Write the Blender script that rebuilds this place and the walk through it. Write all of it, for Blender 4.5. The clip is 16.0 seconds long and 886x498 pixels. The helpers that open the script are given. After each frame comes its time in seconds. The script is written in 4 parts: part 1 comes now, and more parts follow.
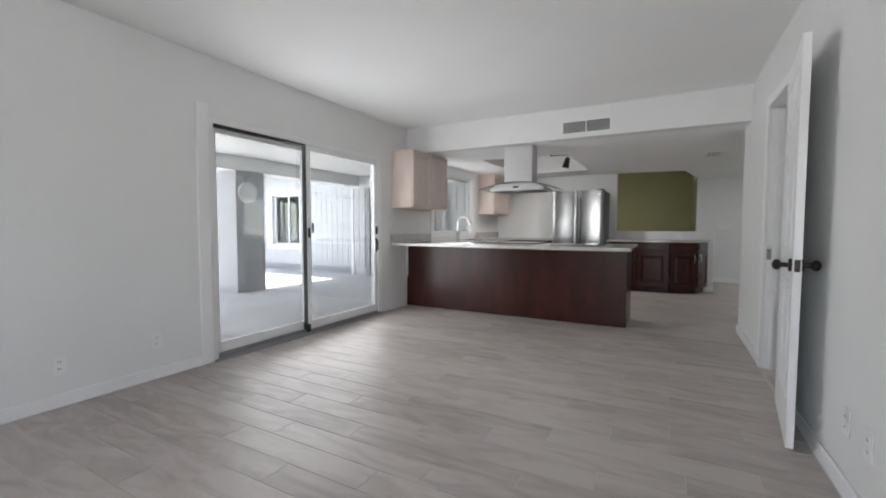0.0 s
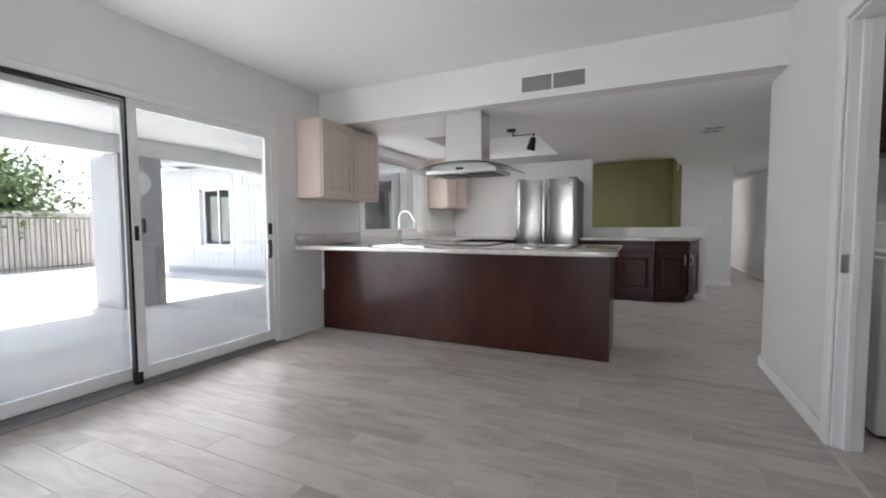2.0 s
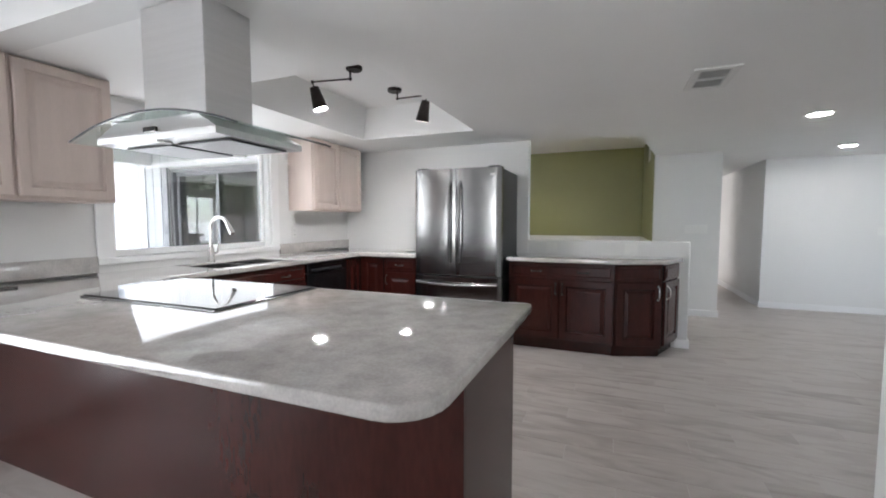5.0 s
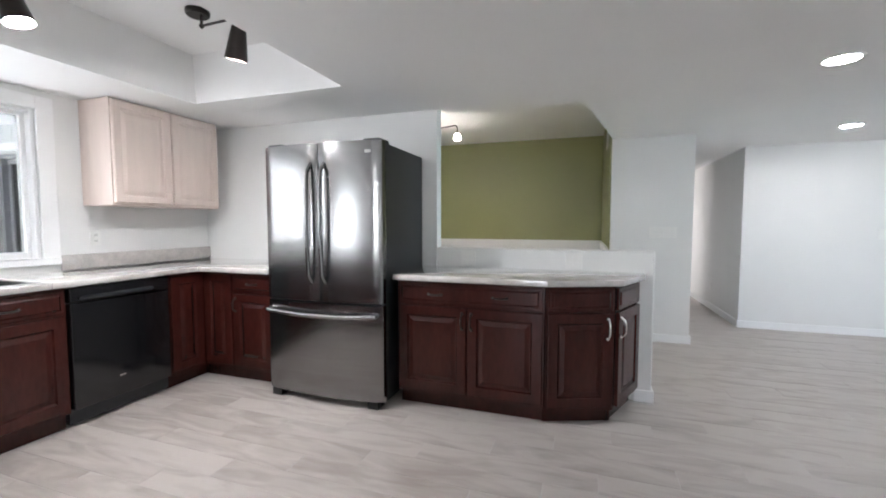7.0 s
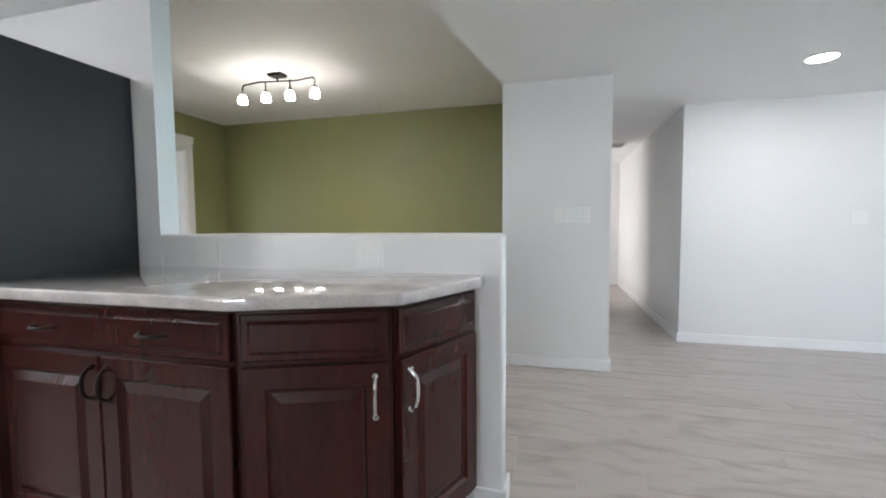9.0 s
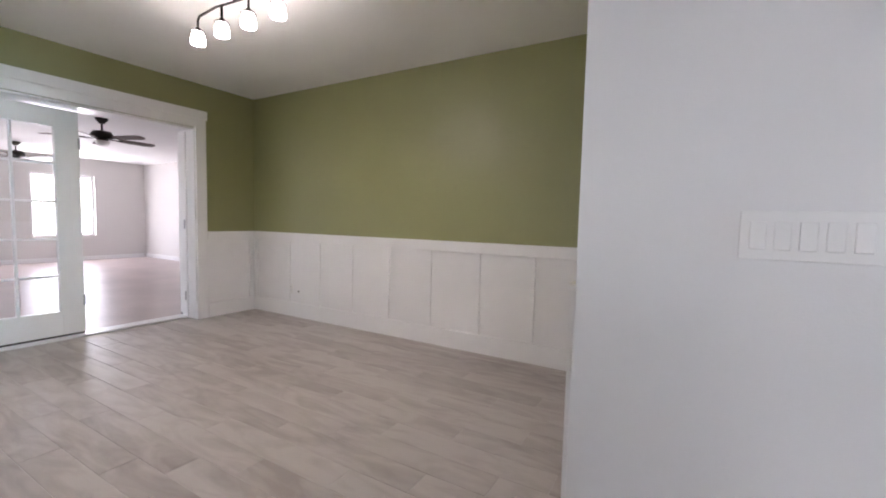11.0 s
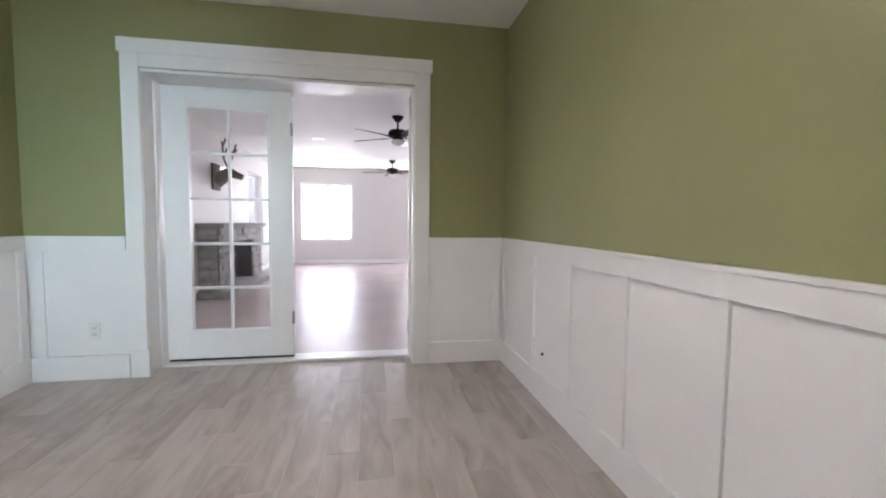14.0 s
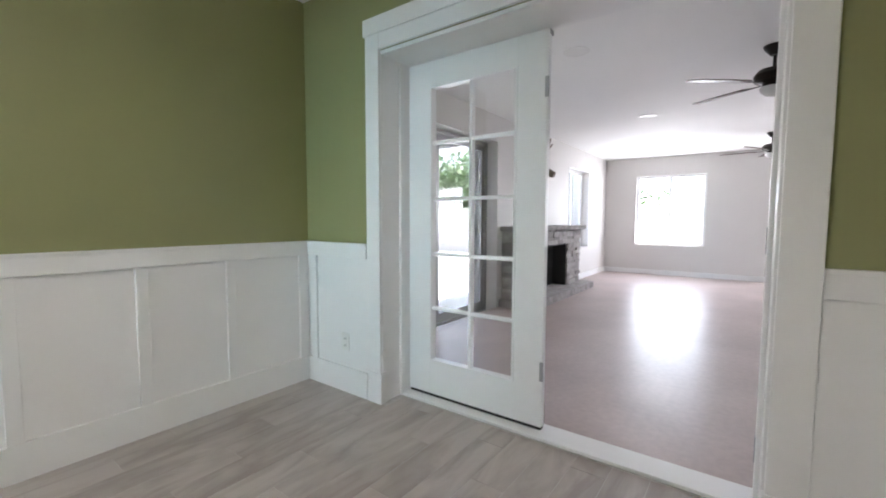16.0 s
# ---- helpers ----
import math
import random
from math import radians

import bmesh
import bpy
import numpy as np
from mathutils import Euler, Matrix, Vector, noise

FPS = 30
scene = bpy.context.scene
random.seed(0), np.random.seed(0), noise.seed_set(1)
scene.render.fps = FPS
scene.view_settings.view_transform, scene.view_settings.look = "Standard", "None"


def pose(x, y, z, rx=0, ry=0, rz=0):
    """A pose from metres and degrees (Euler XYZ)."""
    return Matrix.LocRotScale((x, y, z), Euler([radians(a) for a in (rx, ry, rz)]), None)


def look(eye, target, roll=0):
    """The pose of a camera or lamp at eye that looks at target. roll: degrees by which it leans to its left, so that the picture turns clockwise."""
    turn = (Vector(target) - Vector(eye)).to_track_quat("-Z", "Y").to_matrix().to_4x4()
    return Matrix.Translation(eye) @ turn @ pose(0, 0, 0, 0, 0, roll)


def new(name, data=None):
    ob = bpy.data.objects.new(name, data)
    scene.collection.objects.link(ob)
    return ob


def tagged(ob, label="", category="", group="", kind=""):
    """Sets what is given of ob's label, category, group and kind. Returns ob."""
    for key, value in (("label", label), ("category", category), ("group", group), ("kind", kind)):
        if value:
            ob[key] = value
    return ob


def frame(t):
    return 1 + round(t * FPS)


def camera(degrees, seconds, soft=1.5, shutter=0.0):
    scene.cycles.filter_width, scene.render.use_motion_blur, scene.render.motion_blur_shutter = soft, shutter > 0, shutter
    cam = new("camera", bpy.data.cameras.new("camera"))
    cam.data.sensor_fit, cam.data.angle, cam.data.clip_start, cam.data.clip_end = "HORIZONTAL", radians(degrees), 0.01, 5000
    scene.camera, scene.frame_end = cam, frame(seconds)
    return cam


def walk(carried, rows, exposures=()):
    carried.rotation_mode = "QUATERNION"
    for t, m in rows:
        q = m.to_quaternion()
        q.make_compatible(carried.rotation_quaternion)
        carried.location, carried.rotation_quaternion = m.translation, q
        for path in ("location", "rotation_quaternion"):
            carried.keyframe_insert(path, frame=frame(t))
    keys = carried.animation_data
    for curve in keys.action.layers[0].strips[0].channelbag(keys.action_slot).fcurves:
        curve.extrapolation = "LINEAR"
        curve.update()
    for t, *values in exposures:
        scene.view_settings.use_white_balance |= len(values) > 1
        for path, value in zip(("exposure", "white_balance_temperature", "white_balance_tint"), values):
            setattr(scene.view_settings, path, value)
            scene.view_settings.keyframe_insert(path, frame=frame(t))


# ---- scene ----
cam = camera(93.7, 16.0, 1.9)
PATH = [
    (0, (0.263, -0.526, 1.106), (-0.691, 1.228, 1.003), 0.1),
    (0.5, (0.235, -0.239, 1.085), (-0.689, 1.531, 0.975), 0.1),
    (1, (0.143, 0.122, 1.087), (-0.756, 1.904, 0.971), -0.0),
    (1.5, (0.087, 0.512, 1.085), (-0.783, 2.309, 0.964), -0.2),
    (2, (0.061, 0.93, 1.092), (-0.789, 2.737, 0.979), -0.3),
    (2.5, (0.013, 1.33, 1.133), (-0.821, 3.145, 1.017), -0.3),
    (3, (0.035, 1.724, 1.151), (-0.782, 3.546, 1.036), -0.3),
    (3.2, (0.068, 1.893, 1.179), (-0.75, 3.714, 1.057), -0.4),
    (5.5, (0.279, 3.708, 1.254), (-0.443, 5.568, 1.124), -0.0),
    (6, (0.337, 4.088, 1.248), (-0.36, 5.958, 1.125), 0.0),
    (6.5, (0.411, 4.476, 1.259), (-0.268, 6.352, 1.128), 0.1),
    (7, (0.491, 4.829, 1.241), (-0.151, 6.719, 1.117), 0.0),
    (7.5, (0.626, 5.234, 1.242), (0.053, 7.146, 1.11), -0.1),
    (8, (0.811, 5.599, 1.182), (0.267, 7.519, 1.058), -0.2),
    (8.5, (0.982, 6.006, 1.148), (0.46, 7.932, 1.018), -0.3),
    (9, (1.122, 6.429, 1.09), (0.616, 8.36, 0.969), -0.4),
    (9.2, (1.224, 6.597, 1.09), (0.691, 8.52, 0.955), -0.3),
    (11.3, (0.971, 8.68, 1.168), (-0.22, 10.282, 1.037), 1.2),
    (11.5, (0.926, 8.843, 1.162), (-0.405, 10.33, 1.031), 1.0),
    (12, (0.652, 9.108, 1.185), (-0.937, 10.312, 1.035), 1.0),
    (12.5, (0.392, 9.463, 1.149), (-1.34, 10.451, 1.002), 0.7),
    (13, (0.144, 9.927, 1.112), (-1.69, 10.714, 0.973), 0.6),
    (13.5, (-0.149, 10.303, 1.095), (-2.061, 10.874, 0.96), 0.6),
    (14, (-0.468, 10.645, 1.094), (-2.434, 10.986, 0.964), 0.6),
    (14.5, (-0.803, 10.849, 1.106), (-2.799, 10.853, 0.972), 0.6),
    (15, (-1.196, 10.942, 1.12), (-3.157, 10.572, 0.984), 0.4),
    (15.5, (-1.548, 10.975, 1.131), (-3.386, 10.199, 0.994), 0.3),
    (16, (-1.837, 10.884, 1.124), (-3.443, 9.7, 0.983), 0.2),
]
walk(cam, [(t, look(eye, target, roll)) for t, eye, target, roll in PATH], [(0, 4.3, 6400, 11), (1.5, 4.38, 6400, 11), (3.2, 4.42, 6400, 11), (5.5, 5.02, 6200, 11), (9.2, 5.3, 6150, 11), (11.3, 5.25, 6200, 22), (13.0, 5.25, 6200, 22), (14.5, 5.35, 6050, 15), (16.0, 5.25, 6050, 12)])

# ---- world, sun, window light and added fill light ----
world = bpy.data.worlds.new("sky")
scene.world = world
world.use_nodes = True
wn = world.node_tree.nodes
sky = wn.new("ShaderNodeTexSky")
sky.sky_type, sky.sun_disc = "NISHITA", False
sky.sun_elevation, sky.sun_rotation = radians(75), radians(305)
hsv = wn.new("ShaderNodeHueSaturation")
hsv.inputs["Saturation"].default_value = 0.45
world.node_tree.links.new(sky.outputs[0], hsv.inputs["Color"])
world.node_tree.links.new(hsv.outputs[0], wn["Background"].inputs[0])
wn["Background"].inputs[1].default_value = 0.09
sun = new("sun", bpy.data.lights.new("sun", "SUN"))
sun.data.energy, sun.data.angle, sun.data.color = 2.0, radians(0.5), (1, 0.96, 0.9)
sun.matrix_world = look((0, 0, 0), (0.20, -0.14, -0.93))


def area_lamp(name, eye, target, w, h, power, color=(1, 1, 1)):
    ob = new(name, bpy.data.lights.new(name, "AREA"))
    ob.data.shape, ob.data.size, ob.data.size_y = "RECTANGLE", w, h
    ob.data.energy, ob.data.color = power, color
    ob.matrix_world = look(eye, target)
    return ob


# added fill for the living room, set in an unseen south opening
area_lamp("living_fill_light", (3.6, -3.04, 1.5), (3.0, 1.0, 5.2), 4.3, 1.2, 11.5, (0.88, 0.95, 1.0))
area_lamp("living_side_light", (5.98, 8.85, 1.4), (0, 8.85, 1.3), 1.1, 1.3, 0.14, (0.56, 0.92, 1.0)).data.spread = radians(24)
# added fill behind the start of the walk, no window known there
area_lamp("family_fill_light", (-0.2, -3.04, 1.45), (0.3, 0.5, 3.0), 1.6, 1.2, 0.6, (0.96, 0.98, 1.0))
area_lamp("slider_light", (-2.94, 2.66, 1.05), (0, 3.0, 1.45), 2.1, 1.8, 1.35, (0.97, 0.99, 1.0))
area_lamp("sink_window_light", (-2.97, 5.88, 1.5), (0, 5.9, 1.75), 1.4, 0.9, 0.28, (0.97, 0.99, 1.0))
# added fill that brightens the hall, no source known
area_lamp("hall_fill_light", (0.42, 13.3, 1.3), (2, 13.3, 1.2), 1.2, 1.3, 0.6, (1.0, 0.92, 0.87))
area_lamp("bonus_window_light", (-11.43, 9.55, 1.33), (-5, 9.55, 1.3), 1.26, 1.4, 1.1, (1, 0.97, 0.97))
area_lamp("bonus_window_light_far", (-11.43, 12.3, 1.33), (-5, 12.3, 1.3), 1.16, 1.4, 1.5, (1, 0.97, 0.97))


# ---- materials ----
def mat(name, color, rough=0.5, metal=0.0, var=0.06, scale=3.0, fine=0.0, fine_scale=120.0, bump=0.0, bump_scale=200.0, coat=0.0, rand=0.0, stretch=(1, 1, 1), spec=0.5):
    m = bpy.data.materials.new(name)
    m.use_nodes = True
    nt = m.node_tree
    n, l = nt.nodes, nt.links
    b = n["Principled BSDF"]
    tc = n.new("ShaderNodeTexCoord")
    mp = n.new("ShaderNodeMapping")
    mp.inputs["Scale"].default_value = stretch
    l.new(tc.outputs["Object"], mp.inputs[0])
    nz = n.new("ShaderNodeTexNoise")
    nz.inputs["Scale"].default_value, nz.inputs["Detail"].default_value = scale, 6
    l.new(mp.outputs[0], nz.inputs["Vector"])
    mr = n.new("ShaderNodeMapRange")
    mr.inputs["From Min"].default_value, mr.inputs["From Max"].default_value = 0.3, 0.7
    mr.inputs["To Min"].default_value, mr.inputs["To Max"].default_value = 1 - var, 1 + var
    l.new(nz.outputs["Fac"], mr.inputs["Value"])
    val = mr.outputs[0]
    if fine:
        nf = n.new("ShaderNodeTexNoise")
        nf.inputs["Scale"].default_value, nf.inputs["Detail"].default_value = fine_scale, 4
        l.new(mp.outputs[0], nf.inputs["Vector"])
        mf = n.new("ShaderNodeMapRange")
        mf.inputs["From Min"].default_value, mf.inputs["From Max"].default_value = 0.3, 0.7
        mf.inputs["To Min"].default_value, mf.inputs["To Max"].default_value = 1 - fine, 1 + fine
        l.new(nf.outputs["Fac"], mf.inputs["Value"])
        mm = n.new("ShaderNodeMath")
        mm.operation = "MULTIPLY"
        l.new(val, mm.inputs[0])
        l.new(mf.outputs[0], mm.inputs[1])
        val = mm.outputs[0]
    if rand:
        oi = n.new("ShaderNodeObjectInfo")
        mo = n.new("ShaderNodeMapRange")
        mo.inputs["To Min"].default_value, mo.inputs["To Max"].default_value = 1 - rand, 1 + rand
        l.new(oi.outputs["Random"], mo.inputs["Value"])
        m2 = n.new("ShaderNodeMath")
        m2.operation = "MULTIPLY"
        l.new(val, m2.inputs[0])
        l.new(mo.outputs[0], m2.inputs[1])
        val = m2.outputs[0]
    vm = n.new("ShaderNodeVectorMath")
    vm.operation = "SCALE"
    vm.inputs[0].default_value = color
    l.new(val, vm.inputs["Scale"])
    l.new(vm.outputs[0], b.inputs["Base Color"])
    b.inputs["Roughness"].default_value, b.inputs["Metallic"].default_value = rough, metal
    b.inputs["Coat Weight"].default_value = coat
    b.inputs["Specular IOR Level"].default_value = spec
    if bump:
        nb = n.new("ShaderNodeTexNoise")
        nb.inputs["Scale"].default_value, nb.inputs["Detail"].default_value = bump_scale, 3
        l.new(mp.outputs[0], nb.inputs["Vector"])
        bp = n.new("ShaderNodeBump")
        bp.inputs["Strength"].default_value, bp.inputs["Distance"].default_value = bump, 0.004
        l.new(nb.outputs["Fac"], bp.inputs["Height"])
        l.new(bp.outputs[0], b.inputs["Normal"])
    return m


def glow(name, color, strength):
    m = bpy.data.materials.new(name)
    m.use_nodes = True
    b = m.node_tree.nodes["Principled BSDF"]
    b.inputs["Base Color"].default_value = (0.9, 0.9, 0.9, 1)
    b.inputs["Emission Color"].default_value = (*color, 1)
    b.inputs["Emission Strength"].default_value = strength
    return m


def glass(name, color=(1, 1, 1), rough=0.0):
    m = bpy.data.materials.new(name)
    m.use_nodes = True
    n, l = m.node_tree.nodes, m.node_tree.links
    out = n["Material Output"]
    n.remove(n["Principled BSDF"])
    tr, gl, mx, fr = (n.new(k) for k in ("ShaderNodeBsdfTransparent", "ShaderNodeBsdfGlossy", "ShaderNodeMixShader", "ShaderNodeMapRange"))
    lw, pw = n.new("ShaderNodeLayerWeight"), n.new("ShaderNodeMath")
    pw.operation = "POWER"
    pw.inputs[1].default_value = 4.0
    l.new(lw.outputs["Facing"], pw.inputs[0])
    l.new(pw.outputs[0], fr.inputs["Value"])
    fr.inputs["To Min"].default_value, fr.inputs["To Max"].default_value = 0.06, 0.7
    tr.inputs[0].default_value = (*color, 1)
    gl.inputs["Roughness"].default_value = rough
    l.new(fr.outputs[0], mx.inputs[0])
    l.new(tr.outputs[0], mx.inputs[1])
    l.new(gl.outputs[0], mx.inputs[2])
    l.new(mx.outputs[0], out.inputs[0])
    return m


def plank_mat(name):
    """Wood-look porcelain: soft streaks along the plank, cloudy tone, a tone of its own for each plank."""
    m = bpy.data.materials.new(name)
    m.use_nodes = True
    n, l = m.node_tree.nodes, m.node_tree.links
    b = n["Principled BSDF"]
    tc, oi, geo = n.new("ShaderNodeTexCoord"), n.new("ShaderNodeObjectInfo"), n.new("ShaderNodeNewGeometry")
    add = n.new("ShaderNodeMath")
    l.new(oi.outputs["Random"], add.inputs[0])
    l.new(geo.outputs["Random Per Island"], add.inputs[1])
    off = n.new("ShaderNodeVectorMath")
    off.operation = "MULTIPLY_ADD"
    cx = n.new("ShaderNodeCombineXYZ")
    for i in range(3):
        l.new(add.outputs[0], cx.inputs[i])
    off.inputs[1].default_value = (37, 53, 11)
    l.new(cx.outputs[0], off.inputs[0])
    l.new(geo.outputs["Position"], off.inputs[2])
    vals = []
    for sc, st, det, dist in ((1.0, (1.9, 7, 1), 3, 1.6), (1.0, (5, 45, 1), 3, 0.6), (1.0, (1.6, 4.5, 1), 3, 0.8)):
        mp = n.new("ShaderNodeMapping")
        mp.inputs["Scale"].default_value = st
        l.new(off.outputs[0], mp.inputs[0])
        nz = n.new("ShaderNodeTexNoise")
        nz.inputs["Scale"].default_value, nz.inputs["Detail"].default_value, nz.inputs["Distortion"].default_value = sc, det, dist
        l.new(mp.outputs[0], nz.inputs["Vector"])
        vals.append(nz.outputs["Fac"])
    s1 = n.new("ShaderNodeMath")
    s1.operation = "MULTIPLY_ADD"
    s1.inputs[1].default_value = 0.08
    l.new(vals[1], s1.inputs[0])
    l.new(vals[0], s1.inputs[2])
    s2 = n.new("ShaderNodeMath")
    s2.operation = "MULTIPLY_ADD"
    s2.inputs[1].default_value = 0.38
    l.new(vals[2], s2.inputs[0])
    l.new(s1.outputs[0], s2.inputs[2])
    s3 = n.new("ShaderNodeMath")
    s3.operation = "MULTIPLY_ADD"
    s3.inputs[1].default_value = 0.24
    l.new(oi.outputs["Random"], s3.inputs[0])
    l.new(s2.outputs[0], s3.inputs[2])
    ramp = n.new("ShaderNodeValToRGB")
    ramp.color_ramp.elements[0].position, ramp.color_ramp.elements[0].color = 0.60, (0.325, 0.283, 0.257, 1)
    ramp.color_ramp.elements[1].position, ramp.color_ramp.elements[1].color = 1.1 / 1.1, (0.475, 0.435, 0.405, 1)
    e = ramp.color_ramp.elements.new(0.82)
    e.color = (0.41, 0.368, 0.34, 1)
    l.new(s3.outputs[0], ramp.inputs[0])
    l.new(ramp.outputs[0], b.inputs["Base Color"])
    rr = n.new("ShaderNodeMapRange")
    rr.inputs["To Min"].default_value, rr.inputs["To Max"].default_value = 0.30, 0.50
    l.new(vals[2], rr.inputs["Value"])
    l.new(rr.outputs[0], b.inputs["Roughness"])
    bp = n.new("ShaderNodeBump")
    bp.inputs["Strength"].default_value, bp.inputs["Distance"].default_value = 0.25, 0.002
    l.new(vals[1], bp.inputs["Height"])
    l.new(bp.outputs[0], b.inputs["Normal"])
    return m


def stone_mat(name):
    """Grey speckled quartz with soft clouds, polished."""
    m = mat(name, (0.50, 0.47, 0.45), 0.05, 0, 0.14, 14, 0.10, 130, coat=0.7, spec=0.8)
    return m


WHITE = mat("white_wall_paint", (0.76, 0.76, 0.75), 0.55, var=0.02, scale=1.2, bump=0.12, bump_scale=160)
CEIL = mat("ceiling_paint", (0.88, 0.88, 0.87), 0.7, var=0.02, scale=1.0, bump=0.15, bump_scale=120)
TRIM = mat("white_trim_paint", (0.84, 0.84, 0.84), 0.3, var=0.015, scale=4, bump=0.03, bump_scale=60)
GREEN = mat("green_wall_paint", (0.28, 0.287, 0.132), 0.42, var=0.035, scale=1.4, bump=0.10, bump_scale=170)
PLANK = plank_mat("wood_look_tile")
GROUT = mat("grout", (0.52, 0.50, 0.48), 0.85, var=0.1, scale=30)
CHERRY = mat("cherry_stained_wood", (0.038, 0.009, 0.007), 0.26, var=0.22, scale=3, fine=0.14, fine_scale=26, coat=0.0, spec=0.35, stretch=(2, 2, 0.5))
BLONDE = mat("whitewashed_wood", (0.64, 0.535, 0.48), 0.5, var=0.04, scale=3, fine=0.025, fine_scale=40, stretch=(6, 6, 0.7))
STONE = stone_mat("grey_quartz")
STEEL = mat("brushed_stainless", (0.27, 0.266, 0.266), 0.19, 1.0, 0.05, 2, 0.05, 60, stretch=(0.4, 0.4, 20))
STEEL_HOOD = mat("satin_stainless", (0.66, 0.65, 0.65), 0.30, 1.0, 0.04, 2, 0.04, 60, stretch=(0.4, 0.4, 20))
STEEL_DARK = mat("dark_grey_appliance_paint", (0.018, 0.019, 0.022), 0.30, 0.0, 0.1, 20, bump=0.15, bump_scale=300)
BLACKGLOSS = mat("black_gloss", (0.008, 0.008, 0.009), 0.12, var=0.1, scale=3, coat=0.3)
BLACKGLASS = mat("cooktop_glass", (0.03, 0.03, 0.032), 0.04, var=0.1, scale=3)
RUBBER = mat("black_rubber", (0.012, 0.012, 0.012), 0.6, var=0.1)
BRONZE = mat("oil_rubbed_bronze", (0.030, 0.024, 0.021), 0.38, 0.7, 0.15, 30)
CHROME = mat("polished_nickel", (0.72, 0.71, 0.69), 0.12, 1.0, 0.03, 10)
PLASTIC = mat("white_plastic", (0.80, 0.80, 0.78), 0.35, var=0.02)
VENTDARK = mat("duct_shadow_grey", (0.04, 0.04, 0.04), 0.8, var=0.1)
GLASS = glass("clear_glass")
LOWE = glass("grey_tinted_glass", (0.64, 0.65, 0.65))
HOODGLASS = glass("hood_glass", (0.86, 0.92, 0.90))
VINYL = mat("white_vinyl_frame", (0.80, 0.80, 0.80), 0.35, var=0.02)
ALU = mat("grey_aluminium", (0.36, 0.36, 0.37), 0.4, 0.7, 0.05)
CONC = mat("pale_concrete", (0.48, 0.47, 0.46), 0.8, var=0.12, scale=1.5, fine=0.06, fine_scale=60, bump=0.2, bump_scale=60)
STUCCO = mat("grey_stucco", (0.36, 0.36, 0.37), 0.85, var=0.06, scale=2, bump=0.5, bump_scale=140)
SIDING = mat("white_siding_paint", (0.55, 0.555, 0.56), 0.6, var=0.05, scale=3)
FENCE = mat("weathered_fence_wood", (0.40, 0.36, 0.32), 0.8, var=0.22, scale=3, fine=0.15, fine_scale=30, rand=0.12, stretch=(5, 5, 0.6))
BARK = mat("bark", (0.16, 0.12, 0.09), 0.9, var=0.3, scale=8, bump=0.6, bump_scale=30)
LEAF = mat("leaf", (0.075, 0.125, 0.035), 0.5, var=0.4, scale=2.5)
PINKFLOOR = mat("sealed_pinkish_concrete", (0.42, 0.345, 0.325), 0.36, var=0.14, scale=1.3, fine=0.06, fine_scale=25, bump=0.25, bump_scale=5, spec=0.35)
BONUSWALL = mat("pale_grey_wall_paint", (0.66, 0.64, 0.62), 0.55, var=0.02, scale=1.2, bump=0.1, bump_scale=160)
LEDGE = mat("stacked_ledgestone", (0.30, 0.28, 0.27), 0.8, var=0.25, scale=9, rand=0.25, bump=0.6, bump_scale=40)
SOOT = mat("firebox_black", (0.02, 0.02, 0.02), 0.8, var=0.2)
BLADE = mat("dark_fan_blade_wood", (0.07, 0.04, 0.028), 0.4, var=0.2, scale=6)
LAMPGLOW = glow("lamp_disc_glow", (1, 0.99, 0.98), 5)
BULB = glow("lit_frosted_glass", (1, 0.91, 0.80), 1.3)
BULBCORE = glow("lit_bulb_core", (1, 0.91, 0.80), 15)
SPOTBULB = glow("lit_spot_bulb", (1, 0.98, 0.95), 24)
GLOBE = mat("white_glass_bowl", (0.8, 0.8, 0.78), 0.25, var=0.02)


# ---- mesh helpers ----
def box(bm, x0, x1, y0, y1, z0, z1, bevel=0.0, seg=2):
    vs = [bm.verts.new((x, y, z)) for x in (x0, x1) for y in (y0, y1) for z in (z0, z1)]
    fs = [bm.faces.new([vs[i] for i in f]) for f in ((0, 1, 3, 2), (4, 6, 7, 5), (0, 4, 5, 1), (2, 3, 7, 6), (0, 2, 6, 4), (1, 5, 7, 3))]
    if bevel:
        es = list({e for f in fs for e in f.edges})
        bmesh.ops.bevel(bm, geom=es, offset=bevel, segments=seg, affect="EDGES", profile=0.5)
    return bm


def boxes(*rows, bevel=0.0):
    bm = bmesh.new()
    for r in rows:
        box(bm, *r, bevel=bevel)
    return bm


def rod(bm, a, b, r0, r1=None, seg=14, caps=True):
    a, b = Vector(a), Vector(b)
    r1 = r0 if r1 is None else r1
    q = (b - a).to_track_quat("Z", "Y")
    rings = []
    for p, r in ((a, r0), (b, r1)):
        rings.append([bm.verts.new(p + q @ Vector((r * math.cos(2 * math.pi * i / seg), r * math.sin(2 * math.pi * i / seg), 0))) for i in range(seg)])
    for i in range(seg):
        bm.faces.new((rings[0][i], rings[0][(i + 1) % seg], rings[1][(i + 1) % seg], rings[1][i]))
    if caps:
        bm.faces.new(rings[0][::-1])
        bm.faces.new(rings[1])
    return bm


